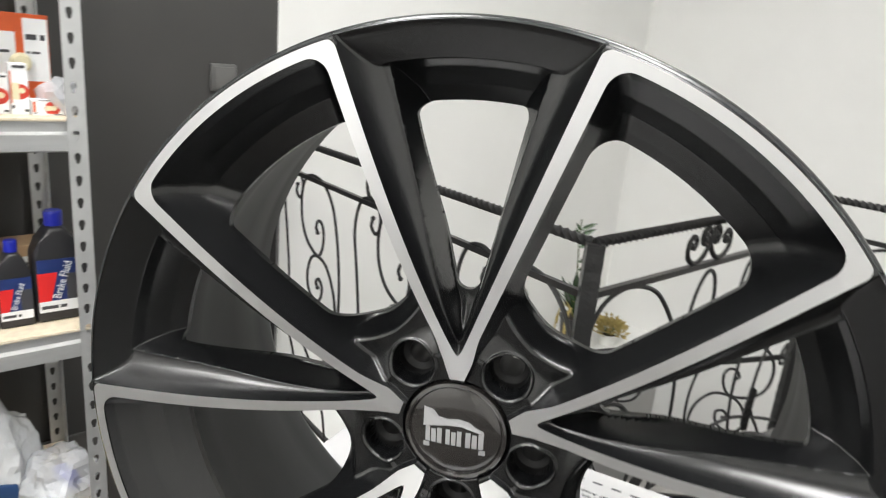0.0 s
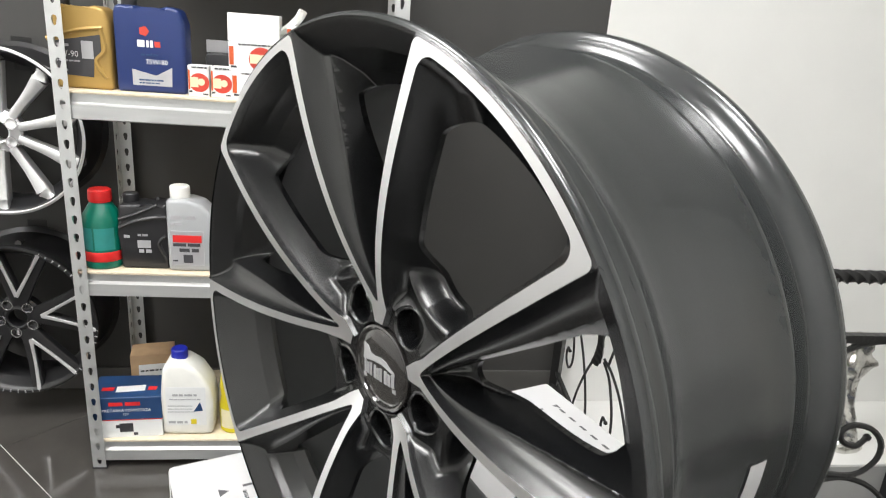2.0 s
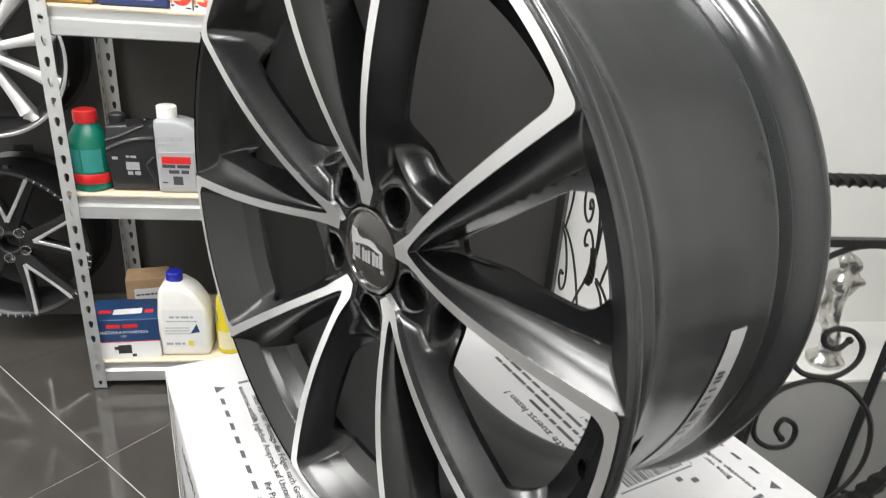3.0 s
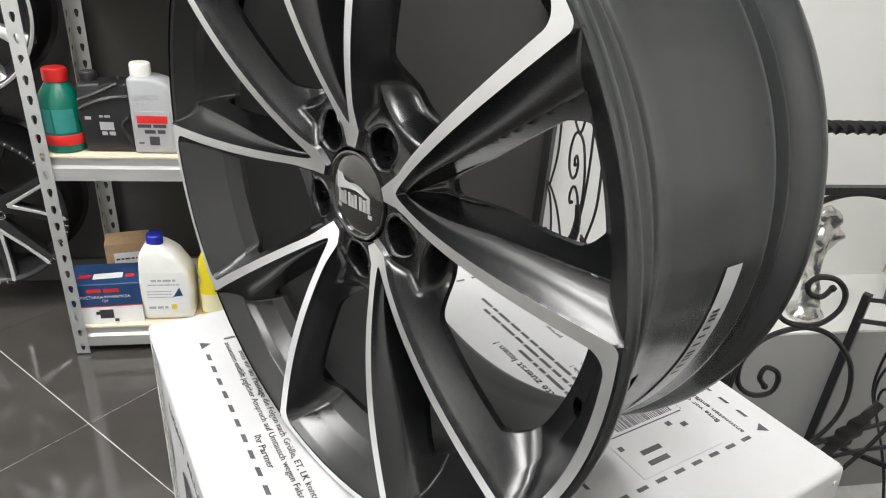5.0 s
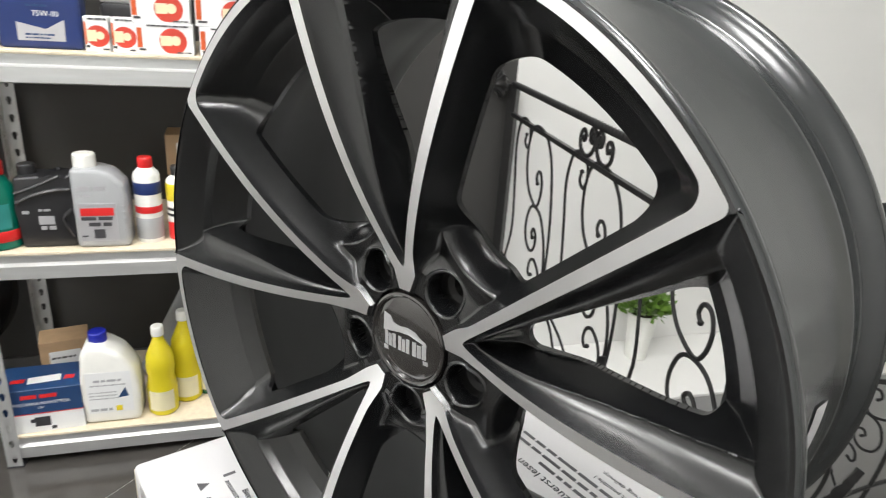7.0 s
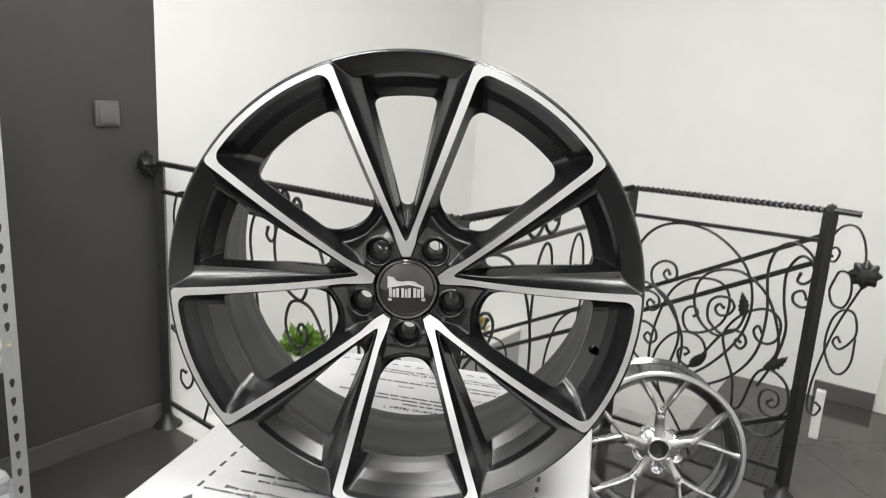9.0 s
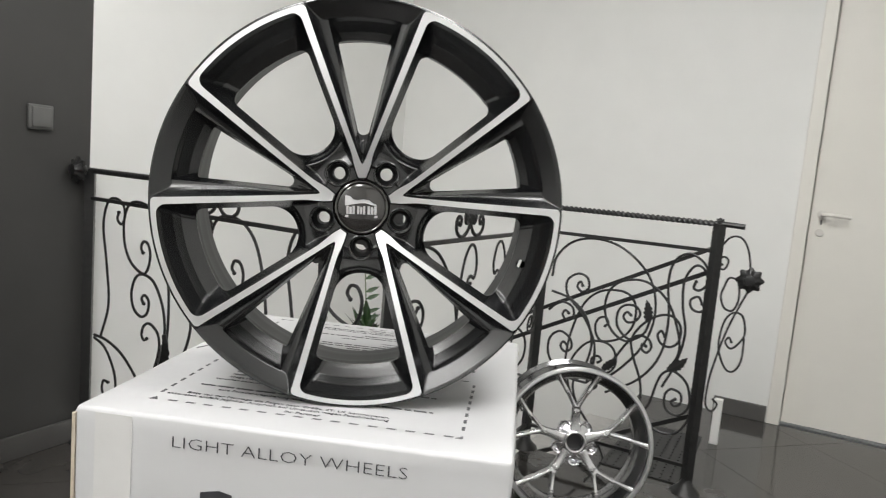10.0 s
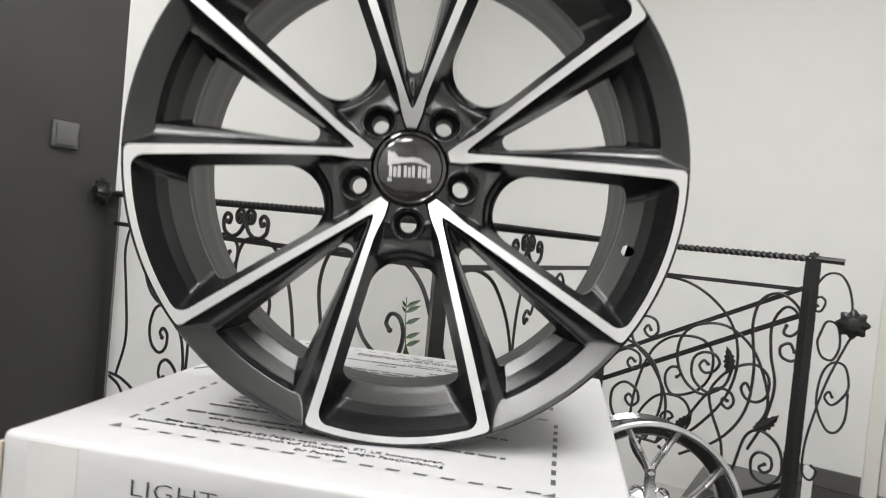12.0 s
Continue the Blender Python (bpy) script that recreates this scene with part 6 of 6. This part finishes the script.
def succulent(where):
    """A dark pot with broad pale-edged leaves and one tall stem that bears leaves on one side."""
    rnd = random.Random(5)
    th = thing("potted_plant", "succulent with one tall leafy stem in a dark pot", "plant", Matrix.Translation(where), "potted plants")
    pot(th, 0.070, 0.20)
    bm = bmesh.new()
    for k in range(16):
        a = 2.4 * k
        l = rnd.uniform(0.08, 0.14)
        up = rnd.uniform(0.35, 1.3)
        leaf_mesh(bm, (0.012 * math.cos(a), 0.012 * math.sin(a), 0.18 + 0.006 * k), (l * math.cos(a), l * math.sin(a), 0.20 + 0.007 * k + l * up), l * 0.17, Vector((0, 0, 1)))
    part("leaves", bm, M_LEAFD, th, "broad dark green leaves")
    bm = bmesh.new()
    for k in range(8):
        a = 1.1 + 0.8 * k
        sweep(bm, spline([(0, 0, 0.19), (0.055 * math.cos(a), 0.055 * math.sin(a), 0.255), (0.088 * math.cos(a), 0.088 * math.sin(a), 0.20), (0.092 * math.cos(a), 0.092 * math.sin(a), 0.13)]), 0.008, 5, flat=0.4)
    part("hanging_leaves", bm, M_SAND, th, "pale yellow hanging leaves")
    bm = bmesh.new()
    pts = spline([(0, 0, 0.19), (-0.012, -0.006, 0.36), (-0.030, -0.014, 0.55), (-0.036, -0.018, 0.69)], 5)
    sweep(bm, pts, 0.004, 6, taper=lambda t: 1.2 - 0.6 * t)
    stem = part("stem", bm, M_STEM, th)
    bm = bmesh.new()
    for k in range(7):
        p = pts[4 + int(1.6 * k)]
        leaf_mesh(bm, p, p + Vector((0.075, 0.014, 0.026 + 0.003 * k)), 0.0125, Vector((0.1, -1, 0.4)))
        if k > 4:
            leaf_mesh(bm, p, p + Vector((-0.024, -0.004, 0.036)), 0.007, Vector((0.1, -1, 0.4)))
    part("leaves", bm, M_LEAFD, stem, "row of pointed leaves")


succulent(P(3.07, 0.265, LEDGE))


def figurine(where, lean, h, label):
    """A slender twisted ornament on a round foot."""
    bm = bmesh.new()
    n, k = 34, 20
    rings = []
    for i in range(n + 1):
        t = i / n
        r = float(np.interp(t, (0, 0.03, 0.07, 0.12, 0.30, 0.50, 0.62, 0.72, 0.78, 0.84, 0.90, 0.96, 1.0), (0.052, 0.055, 0.046, 0.026, 0.022, 0.030, 0.024, 0.038, 0.042, 0.020, 0.030, 0.026, 0.004))) * h / 0.37
        c = Vector(lean) * t ** 1.2 + Vector((0.008 * math.sin(9 * t), 0.008 * math.cos(7 * t), h * t))
        ring = []
        for j in range(k):
            a = 2 * math.pi * j / k
            w = 1 + (0.30 * math.sin(3 * a + 8 * t) + 0.25 * noise.noise(Vector((math.cos(a) * 1.5, math.sin(a) * 1.5, t * 14)))) * (0.3 if t < 0.1 else 1.0)
            ring.append(bm.verts.new(c + Vector((r * w * math.cos(a), r * w * math.sin(a), 0))))
        rings.append(ring)
    for ra_, rb_ in zip(rings, rings[1:]):
        for j in range(k):
            bm.faces.new((ra_[j], ra_[(j + 1) % k], rb_[(j + 1) % k], rb_[j]))
    bm.faces.new(rings[0][::-1])
    bm.faces.new(rings[-1])
    bmesh.ops.translate(bm, verts=bm.verts, vec=where)
    tagged(part("figurine", bm, M_PEWTER, None), label, "figurine", "silver ornaments on the ledge")


M_PEWTER = mat("polished_pewter", (0.60, 0.59, 0.56), 0.24, 1.0, vary=0.25, scale=45, bump=0.4, bscale=70)
figurine(P(2.59, 0.315, LEDGE), tuple(P(-0.05, 0.0) - P(0, 0)), 0.47, "silver twisted ornament on a round foot on the ledge")


def bush(where, r, seed, n, label, foliage=M_LEAF, tall=0.0):
    rnd = random.Random(seed)
    th = thing("potted_plant", label, "plant", Matrix.Translation(where), "potted plants")
    pot(th, r * 0.6, r * 0.75 + tall, M_WHITEP)
    bm = bmesh.new()
    for i in range(n):
        v = Vector((rnd.gauss(0, 1), rnd.gauss(0, 1), rnd.gauss(0.2, 0.8))).normalized() * r * rnd.uniform(0.45, 1.05)
        p = Vector((v.x, v.y, abs(v.z) * 0.9 + r * 0.85 + tall))
        d = Vector((v.x, v.y, 0.5 * r + 0.3 * v.z)).normalized() * r * rnd.uniform(0.25, 0.42)
        leaf_mesh(bm, p, p + d + Vector((0, 0, rnd.uniform(-0.02, 0.02))), r * 0.10, Vector((rnd.gauss(0, 1), rnd.gauss(0, 1), 1)))
    tagged(part("leaves", bm, foliage, th, "small crowded leaves"), kind="stuff")
    bm = bmesh.new()
    for k in range(6):
        a = k * 1.05
        sweep(bm, [(0, 0, r * 0.6 + tall), (r * 0.3 * math.cos(a), r * 0.3 * math.sin(a), r * 1.0 + tall), (r * 0.55 * math.cos(a), r * 0.55 * math.sin(a), r * 1.35 + tall)], 0.003, 5)
    part("stems", bm, M_STEM, th)


bush(P(2.17, 0.13, LEDGE), 0.095, 7, 480, "bushy bright green plant in a tall white pot", M_LEAF, 0.13)
bush(P(3.34, 0.30, LEDGE), 0.085, 11, 260, "small potted plant with dry yellow leaves on the ledge", M_SAND)
